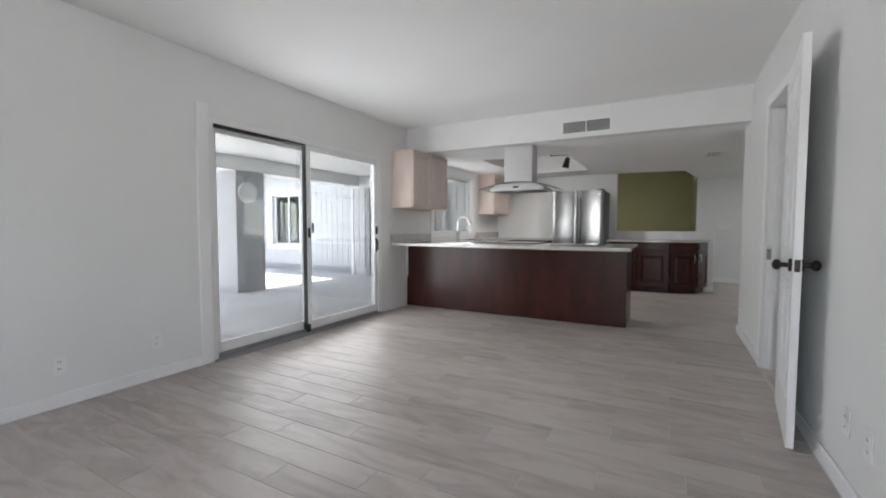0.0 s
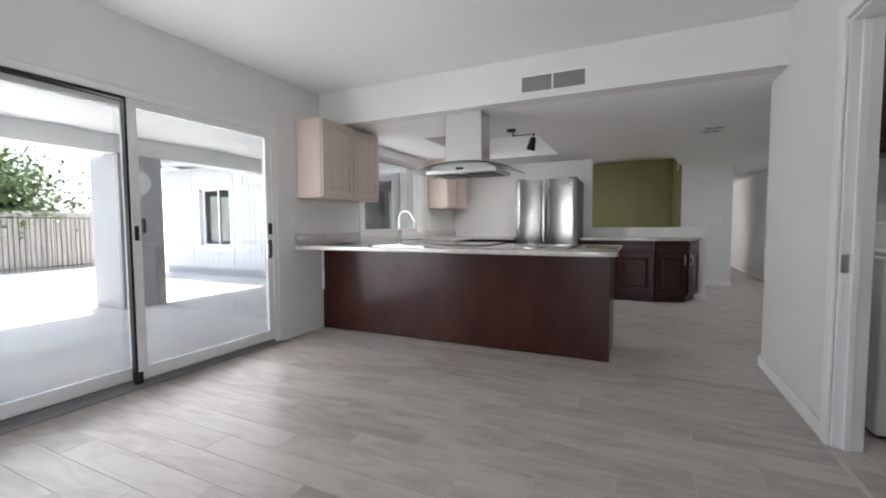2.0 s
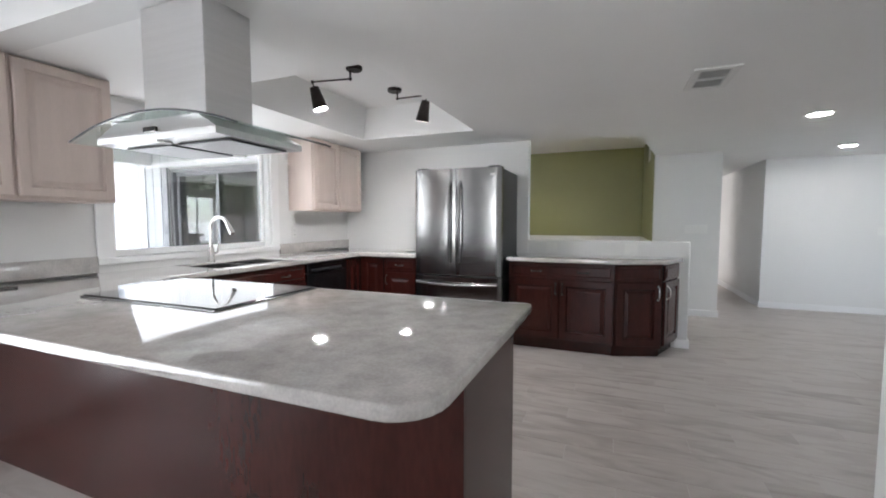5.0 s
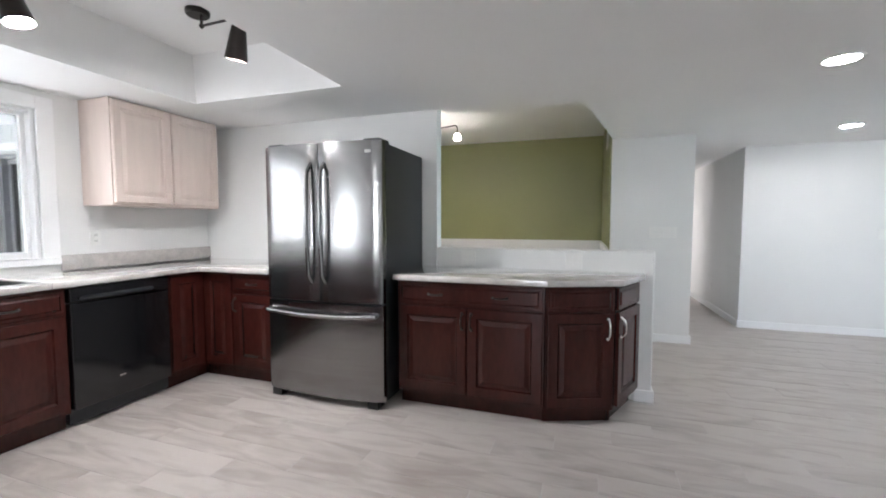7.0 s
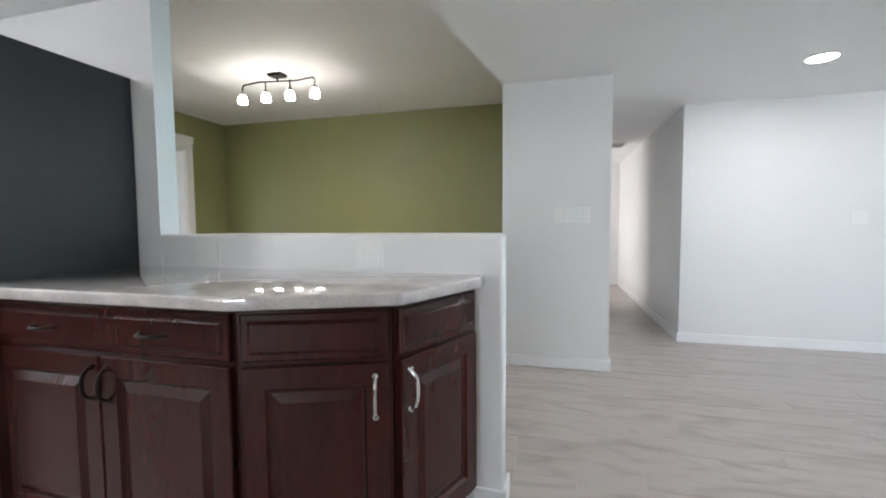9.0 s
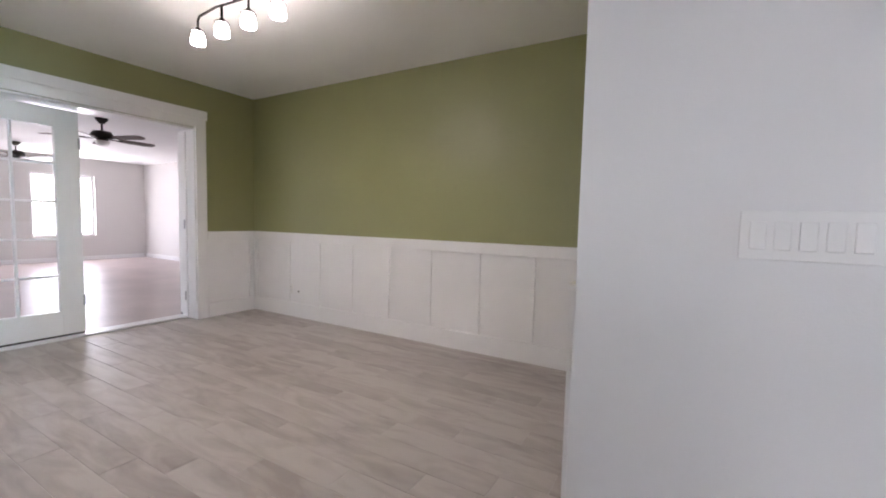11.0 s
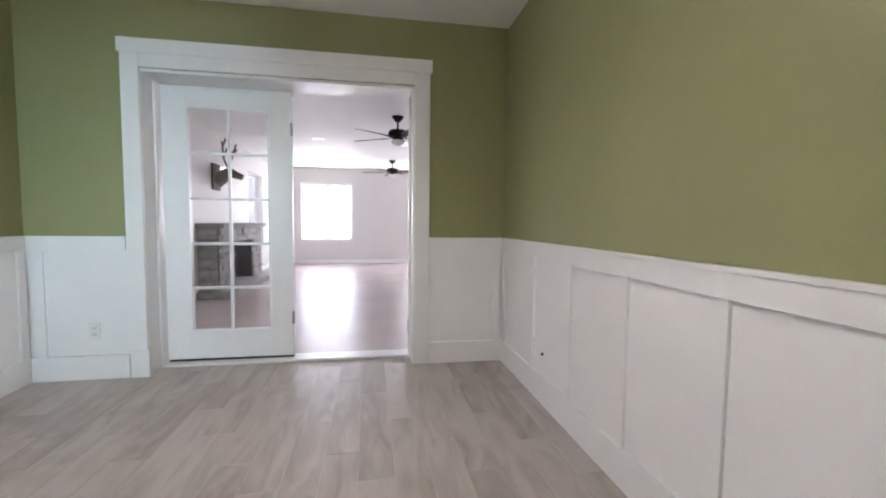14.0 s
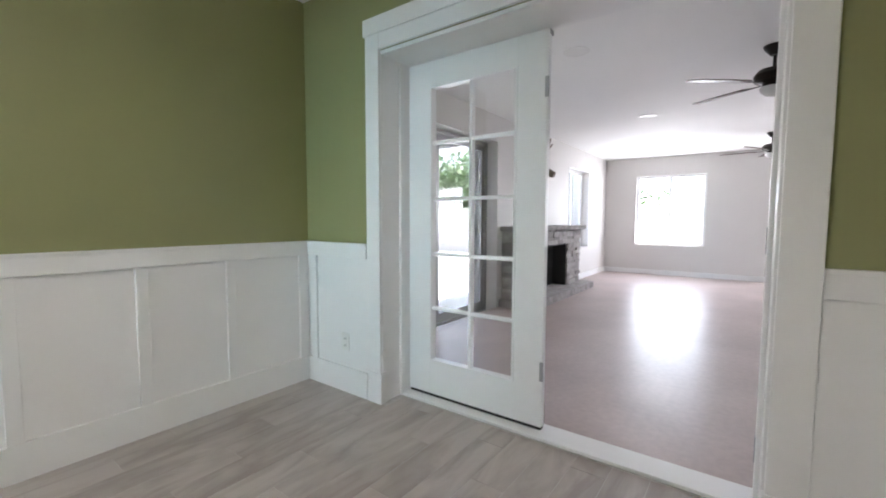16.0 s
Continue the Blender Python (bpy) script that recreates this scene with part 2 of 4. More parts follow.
def lathe(bm, profile, centre=(0, 0, 0), seg=24):
    """Turns (radius, z) rows about the upright axis."""
    c = Vector(centre)
    rings = [[bm.verts.new(c + Vector((r * math.cos(2 * math.pi * i / seg), r * math.sin(2 * math.pi * i / seg), z))) for i in range(seg)] for r, z in profile]
    for p, q in zip(rings, rings[1:]):
        for i in range(seg):
            bm.faces.new((p[i], p[(i + 1) % seg], q[(i + 1) % seg], q[i]))
    if profile[0][0] > 1e-4:
        bm.faces.new(rings[0][::-1])
    if profile[-1][0] > 1e-4:
        bm.faces.new(rings[-1])
    return bm


def tube(bm, pts, r, seg=10):
    for a, b in zip(pts, pts[1:]):
        rod(bm, a, b, r, r, seg)
    for p in pts[1:-1]:
        bmesh.ops.create_icosphere(bm, subdivisions=1, radius=r, matrix=Matrix.Translation(p))
    return bm


def prism(bm, poly, z0, z1, bevel=0.0):
    lo, hi = [bm.verts.new((x, y, z0)) for x, y in poly], [bm.verts.new((x, y, z1)) for x, y in poly]
    fs = [bm.faces.new(lo[::-1]), bm.faces.new(hi)]
    for i in range(len(poly)):
        j = (i + 1) % len(poly)
        fs.append(bm.faces.new((lo[i], lo[j], hi[j], hi[i])))
    bmesh.ops.recalc_face_normals(bm, faces=fs)
    if bevel:
        bmesh.ops.bevel(bm, geom=list({e for f in fs for e in f.edges}), offset=bevel, segments=3, affect="EDGES", profile=0.5)
    return bm


def rings(bm, w, h, prof, back=0.0):
    """A front panel, its face towards -y: prof gives (inset, depth) from the rim to the middle."""
    loops = []
    for ins, d in [(0, back)] + prof:
        loops.append([bm.verts.new((x, d, z)) for x, z in ((ins, ins), (w - ins, ins), (w - ins, h - ins), (ins, h - ins))])
    for p, q in zip(loops, loops[1:]):
        for i in range(4):
            bm.faces.new((p[i], p[(i + 1) % 4], q[(i + 1) % 4], q[i]))
    bm.faces.new(loops[-1])
    bm.faces.new(loops[0][::-1])
    return bm


def mesh_of(name, bm, material, smooth=False):
    me = bpy.data.meshes.new(name)
    bmesh.ops.recalc_face_normals(bm, faces=bm.faces[:])
    bm.to_mesh(me)
    bm.free()
    me.materials.append(material)
    if smooth:
        me.shade_smooth()
        me.set_sharp_from_angle(angle=radians(40))
    return me


def part(name, bm, material, parent, label="", at=None, smooth=False):
    ob = new(name, mesh_of(name, bm, material, smooth))
    ob.parent = parent
    if at is not None:
        ob.matrix_basis = at
    return tagged(ob, label)


def thing(name, m, label, category, group=""):
    ob = new(name)
    ob.empty_display_size = 0.1
    ob.matrix_basis = m
    return tagged(ob, label, category, group)


def structure(name, bm, material, label, category="", smooth=False):
    return tagged(new(name, mesh_of(name, bm, material, smooth)), label, category or name.split("_")[0], kind="structure")


def run(axis, lo, hi, a0, a1, z0, z1, holes=()):
    """A wall from lo to hi thick, from a0 to a1 long along x or y, with holes (a, b, bottom, top) through it."""
    bm = bmesh.new()

    def put(a, b, c, d):
        if b - a > 1e-4 and d - c > 1e-4:
            box(bm, *((a, b, lo, hi) if axis == "x" else (lo, hi, a, b)), c, d)

    at = a0
    for a, b, c, d in sorted(holes):
        put(at, a, z0, z1)
        put(a, b, z0, c)
        put(a, b, d, z1)
        at = b
    put(at, a1, z0, z1)
    return bm


# ---- structure ----
# family room and kitchen, west wall with the sliding door and the sink window
structure("wall_west", run("y", -3.14, -3.0, -3.2, 8.05, -0.13, 2.6, [(1.53, 3.80, -0.13, 2.0), (5.15, 6.62, 1.0, 2.0)]), WHITE, "white painted wall with sliding door and sink window")
# unseen closing wall; both openings are added for the fill lights
structure("wall_south", run("x", -3.2, -3.06, -3.14, 6.12, -0.1, 2.6, [(-1.0, 0.6, 0.85, 2.05), (1.4, 5.8, 0.9, 2.1)]), WHITE, "plain white painted wall closing the family room")
structure("wall_family_east", run("y", 0.93, 1.05, -3.06, 4.8, 0, 2.47, [(2.79, 3.53, 0, 2.04)]), WHITE, "white painted wall with an open laundry doorway")
structure("wall_kitchen_north", run("x", 7.95, 8.05, -3.0, -0.62, 0, 2.6), WHITE, "white painted kitchen wall behind the refrigerator")
structure("wall_column", boxes((0.757, 1.53, 9.62, 11.8, 0, 2.6)), WHITE, "white painted wall block beside the hall")
structure("wall_living_north", boxes((2.25, 6.12, 10.6, 10.72, 0, 2.2), (2.25, 2.37, 10.72, 14.2, 0, 2.2)), WHITE, "white painted living room and hall wall")
structure("wall_hall_west", run("y", 1.41, 1.53, 11.8, 14.2, 0, 2.2, [(12.55, 14.1, 0, 2.05)]), WHITE, "white painted hall wall")
# unseen nook added off the hall to enclose its fill light
structure("wall_side_room", boxes((0.25, 0.38, 12.3, 14.2, 0, 2.2), (0.25, 1.41, 12.18, 12.3, 0, 2.2), (0.25, 1.41, 12.3, 14.2, 2.2, 2.25)), WHITE, "added unseen white walls around the hall fill light")
structure("wall_hall_end", run("x", 14.2, 14.32, 0.25, 2.37, 0, 2.2), WHITE, "white painted wall at the hall end")
structure("wall_living_east", run("y", 6.0, 6.12, -3.06, 10.6, 0, 2.5, [(8.3, 9.4, 0.75, 2.05)]), WHITE, "white painted wall with a window closing the living room")
structure("wall_laundry_north", run("x", 4.68, 4.8, 1.05, 2.92, 0, 2.4), WHITE, "white painted laundry wall")
structure("wall_laundry_east", run("y", 2.8, 2.92, 2.0, 4.68, 0, 2.4), WHITE, "white painted laundry wall")
structure("wall_laundry_south", run("x", 1.9, 2.0, 1.05, 2.92, 0, 2.4), WHITE, "white painted laundry wall")
structure("half_wall", prism(bmesh.new(), [(-0.62, 7.95), (0.952, 7.95), (0.952, 8.05), (-0.62, 8.05)], 0, 1.05, 0.012), WHITE, "white half wall with rounded corner bead", "half wall")
# green dining room
structure("wall_green_north", run("x", 11.68, 11.8, -3.9, 0.757, 0, 2.6), GREEN, "olive green painted wall")
structure("wall_green_west", run("y", -3.9, -3.61, 8.405, 11.68, 0, 2.6, [(9.10, 10.98, 0, 2.10)]), GREEN, "green painted wall with french doors")
structure("wall_green_south", boxes((-3.9, -1.7, 8.05, 8.405, 0, 2.6)), GREEN, "green painted wall above white wainscot")
structure("wall_green_east", boxes((0.744, 0.755, 9.70, 11.68, 0, 2.57)), GREEN, "olive green painted side of the wall block")
# bonus room behind the french doors
structure("wall_bonus_south", run("x", 8.0, 8.3, -11.6, -3.9, -0.13, 2.6, [(-10.2, -9.05, 0.6, 2.05), (-6.5, -4.3, -0.05, 2.1)]), BONUSWALL, "pale wall with a window and a patio slider")
structure("wall_bonus_west", run("y", -11.55, -11.4, 8.3, 14.1, 0, 2.6, [(8.92, 10.18, 0.62, 2.04), (11.72, 12.88, 0.6, 2.02)]), BONUSWALL, "pale grey wall with two bright windows")
structure("wall_bonus_north", run("x", 13.95, 14.1, -11.4, -3.8, 0, 2.6), BONUSWALL, "pale grey painted wall")
structure("wall_bonus_east", boxes((-3.9, -3.78, 11.8, 13.95, 0, 2.6)), BONUSWALL, "pale grey painted wall")

# ceilings
structure("ceiling_family", boxes((-3.0, 0.93, -3.06, 4.4, 2.47, 2.6)), CEIL, "smooth white painted family room ceiling", "ceiling")
structure("beam", boxes((-3.0, 0.93, 4.4, 4.56, 2.13, 2.6)), WHITE, "white painted dropped header between family room and kitchen")
TX0, TX1, TY0, TY1, TZ = -2.27, -1.02, 5.37, 7.23, 2.42
bm = boxes((-3.0, TX0, 4.56, 7.95, 2.13, 2.2), (TX1, 0.489, 4.56, 7.95, 2.13, 2.2), (TX0, TX1, 4.56, TY0, 2.13, 2.2), (TX0, TX1, TY1, 7.95, 2.13, 2.2))
box(bm, 0.489, 6.0, 4.8, 7.95, 2.13, 2.2)
box(bm, 0.489, 0.93, 4.56, 4.8, 2.13, 2.2)
prism(bm, [(0.489, 7.95), (6.0, 7.95), (6.0, 10.6), (2.25, 10.6), (2.25, 14.2), (1.53, 14.2), (1.53, 9.62), (0.757, 9.62), (0.489, 8.13)], 2.13, 2.2)
prism(bm, [(-0.62, 7.95), (0.489, 7.95), (0.489, 8.13), (-0.62, 7.97)], 2.13, 2.2)
lo = [bm.verts.new(v) for v in ((TX0, TY0, 2.135), (TX1, TY0, 2.135), (TX1, TY1, 2.135), (TX0, TY1, 2.135))]
hi = [bm.verts.new(v) for v in ((TX0 + 0.13, TY0 + 0.13, TZ), (TX1 - 0.13, TY0 + 0.13, TZ), (TX1 - 0.13, TY1 - 0.13, TZ), (TX0 + 0.13, TY1 - 0.13, TZ))]
for i in range(4):
    bm.faces.new((lo[i], lo[(i + 1) % 4], hi[(i + 1) % 4], hi[i]))
bm.faces.new(hi)
structure("ceiling_kitchen", bm, CEIL, "low white kitchen ceiling with a raised lighting tray", "ceiling")
structure("ceiling_green", boxes((-3.9, 0.75, 8.0, 11.8, 2.57, 2.7)), CEIL, "white painted dining room ceiling", "ceiling")
bm = bmesh.new()
prism(bm, [(0.49, 8.14), (0.757, 9.62), (0.84, 9.62), (0.57, 8.12)], 2.205, 2.57)
prism(bm, [(-0.62, 7.955), (0.56, 8.12), (0.56, 8.05), (-0.62, 7.89)], 2.205, 2.57)
structure("header", bm, WHITE, "white upstand where the low ceiling ends", "header")
structure("ceiling_bonus", boxes((-11.55, -3.9, 8.0, 14.1, 2.42, 2.55)), CEIL, "white painted bonus room ceiling", "ceiling")
structure("ceiling_laundry", boxes((1.05, 2.92, 1.9, 4.8, 2.4, 2.47)), CEIL, "white laundry ceiling", "ceiling")
structure("roof", boxes((-3.14, 6.2, -3.3, 8.0, 2.61, 2.75), (-3.9, 6.2, 8.0, 14.4, 2.71, 2.85)), STUCCO, "flat roof slab over the house", "roof")


# baseboards and casings
def board(name, rows, label, bevel=0.004):
    return structure(name, boxes(*rows, bevel=bevel), TRIM, label, "trim")


board("baseboard_family_west", [(-2.998, -2.985, -3.05, 1.43, 0, 0.085)], "white painted baseboard")
board("baseboard_family_east", [(0.915, 0.928, -3.05, 2.72, 0, 0.085), (0.915, 0.928, 3.60, 4.80, 0, 0.085), (0.915, 1.05, 4.802, 4.815, 0, 0.085)], "white painted baseboard")
board("baseboard_column", [(0.757, 1.545, 9.605, 9.618, 0, 0.085), (1.532, 1.545, 9.62, 14.1, 0, 0.085)], "white painted baseboard")
board("baseboard_living", [(2.235, 5.9, 10.585, 10.598, 0, 0.085), (2.235, 2.248, 10.6, 14.1, 0, 0.085)], "white painted baseboard")
board("baseboard_half_wall", [(0.84, 0.967, 7.935, 7.948, 0, 0.085), (0.954, 0.967, 7.95, 8.065, 0, 0.085)], "white painted baseboard")
board("baseboard_bonus", [(-11.398, -11.38, 8.3, 13.9, 0, 0.10), (-11.38, -9.05, 8.302, 8.32, 0, 0.10), (-11.38, -3.95, 13.93, 13.948, 0, 0.10)], "white painted baseboard")
board("door_casing", [(0.912, 0.928, 2.72, 2.79, 0, 2.11), (0.912, 0.928, 3.53, 3.60, 0, 2.11), (0.912, 0.928, 2.79, 3.53, 2.04, 2.11),
                      (0.93, 1.05, 3.512, 3.528, 0, 2.04), (0.93, 1.05, 2.792, 2.808, 0, 2.04), (0.93, 1.05, 2.808, 3.512, 2.022, 2.038), (0.97, 1.0, 3.498, 3.512, 0, 2.022)], "white painted door casing and jamb")
bm = boxes((0.932, 0.962, 3.505, 3.511, 0.86, 0.945), bevel=0.001)
structure("strike_plate", bm, CHROME, "worn metal strike plate on the jamb", "hardware")
board("slider_casing", [(-3.0, -2.984, 1.43, 1.53, 0, 2.09)], "white painted casing board beside the sliding door")


# wainscot of the green room: panels, rail, stiles and tall baseboard
def wainscot(name, axis, face, sgn, a0, a1, stiles):
    root = tagged(new(name), "white painted board and batten wainscot", "wainscot", kind="structure")

    def slab(nm, a, b, d, z0, z1):
        lo, hi = sorted((face + sgn * 0.001, face + sgn * d))
        r = (a, b, lo, hi, z0, z1) if axis == "x" else (lo, hi, a, b, z0, z1)
        part(nm, boxes(r, bevel=0.002), TRIM, root)

    slab("panel", a0, a1, 0.008, 0, 0.965)
    slab("baseboard", a0, a1, 0.024, 0, 0.165)
    slab("rail", a0, a1, 0.024, 0.878, 0.958)
    slab("cap", a0, a1, 0.032, 0.958, 0.975)
    for s in stiles:
        slab("stile", s - 0.028, s + 0.028, 0.022, 0.165, 0.878)
    return root


wainscot("wainscot_north", "x", 11.68, -1, -3.61, 0.744, [-3.55, -2.97, -2.48, -2.0, -1.52, -1.03, -0.53, -0.04, 0.45])
wainscot("wainscot_east", "y", 0.744, -1, 9.70, 11.65, [9.73, 10.2, 10.7, 11.2])
wainscot("wainscot_west", "y", -3.61, 1, 8.405, 9.01, [8.49])
wainscot("wainscot_west_far", "y", -3.61, 1, 11.08, 11.68, [11.62])
wainscot("wainscot_south", "x", 8.405, 1, -3.61, -1.7, [-3.55, -3.06, -2.61, -2.13])

# french door surround and doors
board("french_door_casing", [(-3.608, -3.588, 9.015, 9.125, 0, 2.19), (-3.608, -3.588, 10.965, 11.08, 0, 2.19), (-3.608, -3.584, 9.0, 11.095, 2.19, 2.285),
                             (-3.898, -3.61, 9.102, 9.125, 0, 2.10), (-3.898, -3.61, 10.955, 10.978, 0, 2.10), (-3.898, -3.61, 9.125, 10.955, 2.075, 2.098), (-3.608, -3.590, 9.125, 10.965, 2.10, 2.19),
                             (-3.64, -3.583, 9.02, 9.135, 0, 0.19), (-3.64, -3.583, 10.955, 11.075, 0, 0.19), (-3.80, -3.76, 9.125, 9.142, 0, 2.06), (-3.80, -3.76, 10.938, 10.955, 0, 2.06)], "white painted deep casing with flat head board")
board("door_threshold", [(-3.93, -3.77, 9.125, 10.955, 0.0, 0.018)], "pale threshold under the french doors")


def french_leaf(m, label):
    d = thing("french_door", m, label, "door", "french doors")
    w, h, t = 0.905, 2.03, 0.042
    s, top, bot = 0.162, 0.145, 0.205
    part("frame", boxes((0, s, 0, t, 0, h), (w - s, w, 0, t, 0, h), (s, w - s, 0, t, 0, bot), (s, w - s, 0, t, h - top, h), bevel=0.002), TRIM, d)
    part("glazing_bead", boxes((s, s + 0.014, -0.006, t + 0.006, bot, h - top), (w - s - 0.014, w - s, -0.006, t + 0.006, bot, h - top), (s, w - s, -0.006, t + 0.006, bot, bot + 0.014), (s, w - s, -0.006, t + 0.006, h - top - 0.014, h - top), bevel=0.002), TRIM, d)
    gw, gh = w - 2 * s, h - top - bot
    for i in range(1, 5):
        z = bot + gh * i / 5
        part("muntin", boxes((s + 0.014, w - s - 0.014, 0.006, t - 0.006, z - 0.010, z + 0.010), bevel=0.003), TRIM, d)
    part("muntin", boxes((w / 2 - 0.010, w / 2 + 0.010, 0.004, t - 0.004, bot + 0.014, h - top - 0.014), bevel=0.003), TRIM, d)
    for i in range(2):
        for j in range(5):
            x0 = s + gw / 2 * i + 0.008
            z0 = bot + gh / 5 * j + 0.008
            p = part("pane", boxes((x0, x0 + gw / 2 - 0.016, t / 2 - 0.002, t / 2 + 0.002, z0, z0 + gh / 5 - 0.016)), GLASS, d)
            p.visible_shadow = False
    part("door_sweep", boxes((0.005, w - 0.005, 0.004, t - 0.004, -0.02, 0.0)), RUBBER, d, "black door sweep")
    part("hinge", boxes((w - 0.012, w + 0.006, -0.006, 0.004, 0.25, 0.35), bevel=0.001), ALU, d)
    part("hinge", boxes((w - 0.012, w + 0.006, -0.006, 0.004, 1.70, 1.80), bevel=0.001), ALU, d)
    return d


# the leaves face the room: local x runs along world y
french_leaf(Matrix.Translation((-3.84, 9.143, 0.035)) @ Matrix.Rotation(radians(90), 4, "Z"), "closed white french door leaf with ten panes")
french_leaf(Matrix.Translation((-3.912, 10.965, 0.035)) @ Matrix.Rotation(radians(90), 4, "Z"), "white french door leaf folded fully open against the wall")
structure("flush_bolt", boxes((-3.90, -3.86, 10.01, 10.05, 2.045, 2.07), (-3.80, -3.775, 10.934, 10.953, 0.20, 0.30), (-3.80, -3.775, 10.934, 10.953, 1.0, 1.1), bevel=0.001), ALU, "metal strike and hinge plates", "hardware")


# ---- sliding patio door ----
def slider_unit(name, m, w, h, frame_mat, label, handle=True):
    """Local x along the opening, face towards -y; the near panel slides."""
    d = tagged(new(name), label, "sliding door", kind="structure")
    d.matrix_basis = m
    f = 0.05
    part("frame", boxes((0, f, 0, 0.12, 0, h), (w - f, w, 0, 0.12, 0, h), (f, w - f, 0, 0.12, h - f, h), bevel=0.003), frame_mat, d)
    part("track", boxes((f, w - f, -0.01, 0.13, 0, 0.018), (f, w - f, 0.02, 0.03, 0.018, 0.04), (f, w - f, 0.075, 0.085, 0.018, 0.04), bevel=0.001), ALU, d, "grey metal sill track")
    for x0, y0, pw in ((f, 0.062, w * 0.46), (w * 0.458, 0.012, w - f - w * 0.458)):
        s = 0.058
        p = part("sash", boxes((x0, x0 + s, y0, y0 + 0.04, 0.04, h - f), (x0 + pw - s, x0 + pw, y0, y0 + 0.04, 0.04, h - f), (x0 + s, x0 + pw - s, y0, y0 + 0.04, 0.04, 0.04 + 0.085), (x0 + s, x0 + pw - s, y0, y0 + 0.04, h - f - s, h - f), bevel=0.003), frame_mat, d)
        g = part("pane", boxes((x0 + s - 0.005, x0 + pw - s + 0.005, y0 + 0.017, y0 + 0.023, 0.12, h - f - s + 0.005)), LOWE, p)
        g.visible_shadow = False
    if handle:
        x = w - f - 0.032
        bm = boxes((x - 0.014, x + 0.014, 0.0, 0.012, 0.80, 0.97), bevel=0.004)
        tube(bm, [(x - 0.03, 0.005, 0.82), (x - 0.03, -0.04, 0.83), (x - 0.03, -0.04, 0.94), (x - 0.03, 0.005, 0.95)], 0.007, 8)
        part("handle", bm, BRONZE, d, "dark pull handle")
        part("lock", boxes((x - 0.016, x + 0.016, -0.006, 0.012, 1.02, 1.12), bevel=0.004), BRONZE, d, "dark thumb lock")
        x = f + w * 0.46 - 0.03
        part("latch", boxes((x - 0.012, x + 0.012, 0.0, 0.06, 1.0, 1.10), bevel=0.003), BRONZE, d, "dark sash latch")
        part("latch", boxes((x + 0.035, x + 0.057, -0.004, 0.012, 1.05, 1.15), bevel=0.003), BRONZE, d, "dark sash latch")
        part("meeting_strip", boxes((w * 0.458 - 0.016, w * 0.458 - 0.001, 0.014, 0.058, 0.04, h - f), bevel=0.001), RUBBER, d, "narrow black strip between the sashes")
        part("head_track", boxes((f, w * 0.458 - 0.018, 0.0, 0.058, h - f - 0.022, h - f - 0.002)), RUBBER, d, "dark head track over the fixed pane")
        part("roller_cover", boxes((w * 0.458 - 0.03, w * 0.458 + 0.02, -0.006, 0.012, 0.02, 0.10), bevel=0.003), RUBBER, d, "black roller corner")
    return d


slider_unit("sliding_door_1", Matrix.Translation((-3.005, 1.53, 0.0)) @ Matrix.Rotation(radians(90), 4, "Z"), 2.27, 2.0, VINYL, "white framed sliding glass patio door, closed")
structure("door_sill", boxes((-3.14, -3.0, 1.53, 3.80, -0.13, -0.004), (-3.0, -2.955, 1.53, 3.80, 0.001, 0.012), bevel=0.002), ALU, "grey metal sliding door sill", "sill")
slider_unit("sliding_door_2", Matrix.Translation((-6.5, 8.03, -0.05)), 2.2, 2.15, ALU, "grey framed sliding glass door of the bonus room", False)


# ---- windows ----
def window(name, m, w, h, label, frame_mat=VINYL, mid=True, depth=0.06, f=0.045):
    d = tagged(new(name), label, "window", kind="structure")
    d.matrix_basis = m
    part("window_frame", boxes((0, f, 0, depth, 0, h), (w - f, w, 0, depth, 0, h), (f, w - f, 0, depth, 0, f), (f, w - f, 0, depth, h - f, h), bevel=0.003), frame_mat, d)
    if mid:
        part("mullion", boxes((w / 2 - 0.022, w / 2 + 0.022, 0.008, depth - 0.008, f, h - f), bevel=0.003), frame_mat, d)
    cuts = [(f, w / 2 - 0.022), (w / 2 + 0.022, w - f)] if mid else [(f, w - f)]
    for a, b in cuts:
        g = part("pane", boxes((a, b, depth / 2 - 0.003, depth / 2 + 0.003, f, h - f)), LOWE, d)
        g.visible_shadow = False
    return d


R90 = Matrix.Rotation(radians(90), 4, "Z")
window("window_1", Matrix.Translation((-3.06, 5.152, 1.002)) @ R90, 1.466, 0.996, "white framed fixed kitchen window over the sink", mid=False)
board("window_casing", [(-2.998, -2.98, 6.62, 6.72, 1.0, 2.09), (-2.998, -2.98, 5.05, 5.15, 1.0, 2.09), (-2.998, -2.98, 5.15, 6.62, 2.0, 2.09), (-2.998, -2.975, 5.05, 6.72, 0.955, 1.0),
                        (-3.06, -3.0, 6.595, 6.618, 1.0, 2.0), (-3.06, -3.0, 5.152, 5.175, 1.0, 2.0), (-3.06, -3.0, 5.175, 6.595, 1.978, 1.998)], "white painted window casing and returns")
window("window_2", Matrix.Translation((-11.47, 8.92, 0.62)) @ R90, 1.26, 1.42, "bright white framed bonus room window")
window("window_3", Matrix.Translation((-11.47, 11.72, 0.60)) @ R90, 1.16, 1.42, "bright white framed bonus room window")
window("window_4", Matrix.Translation((-10.2, 8.1, 0.60)), 1.15, 1.45, "white framed bonus room window over the patio")
window("window_6", Matrix.Translation((6.08, 8.3, 0.75)) @ R90, 1.1, 1.3, "white framed side window of the living room", mid=False)
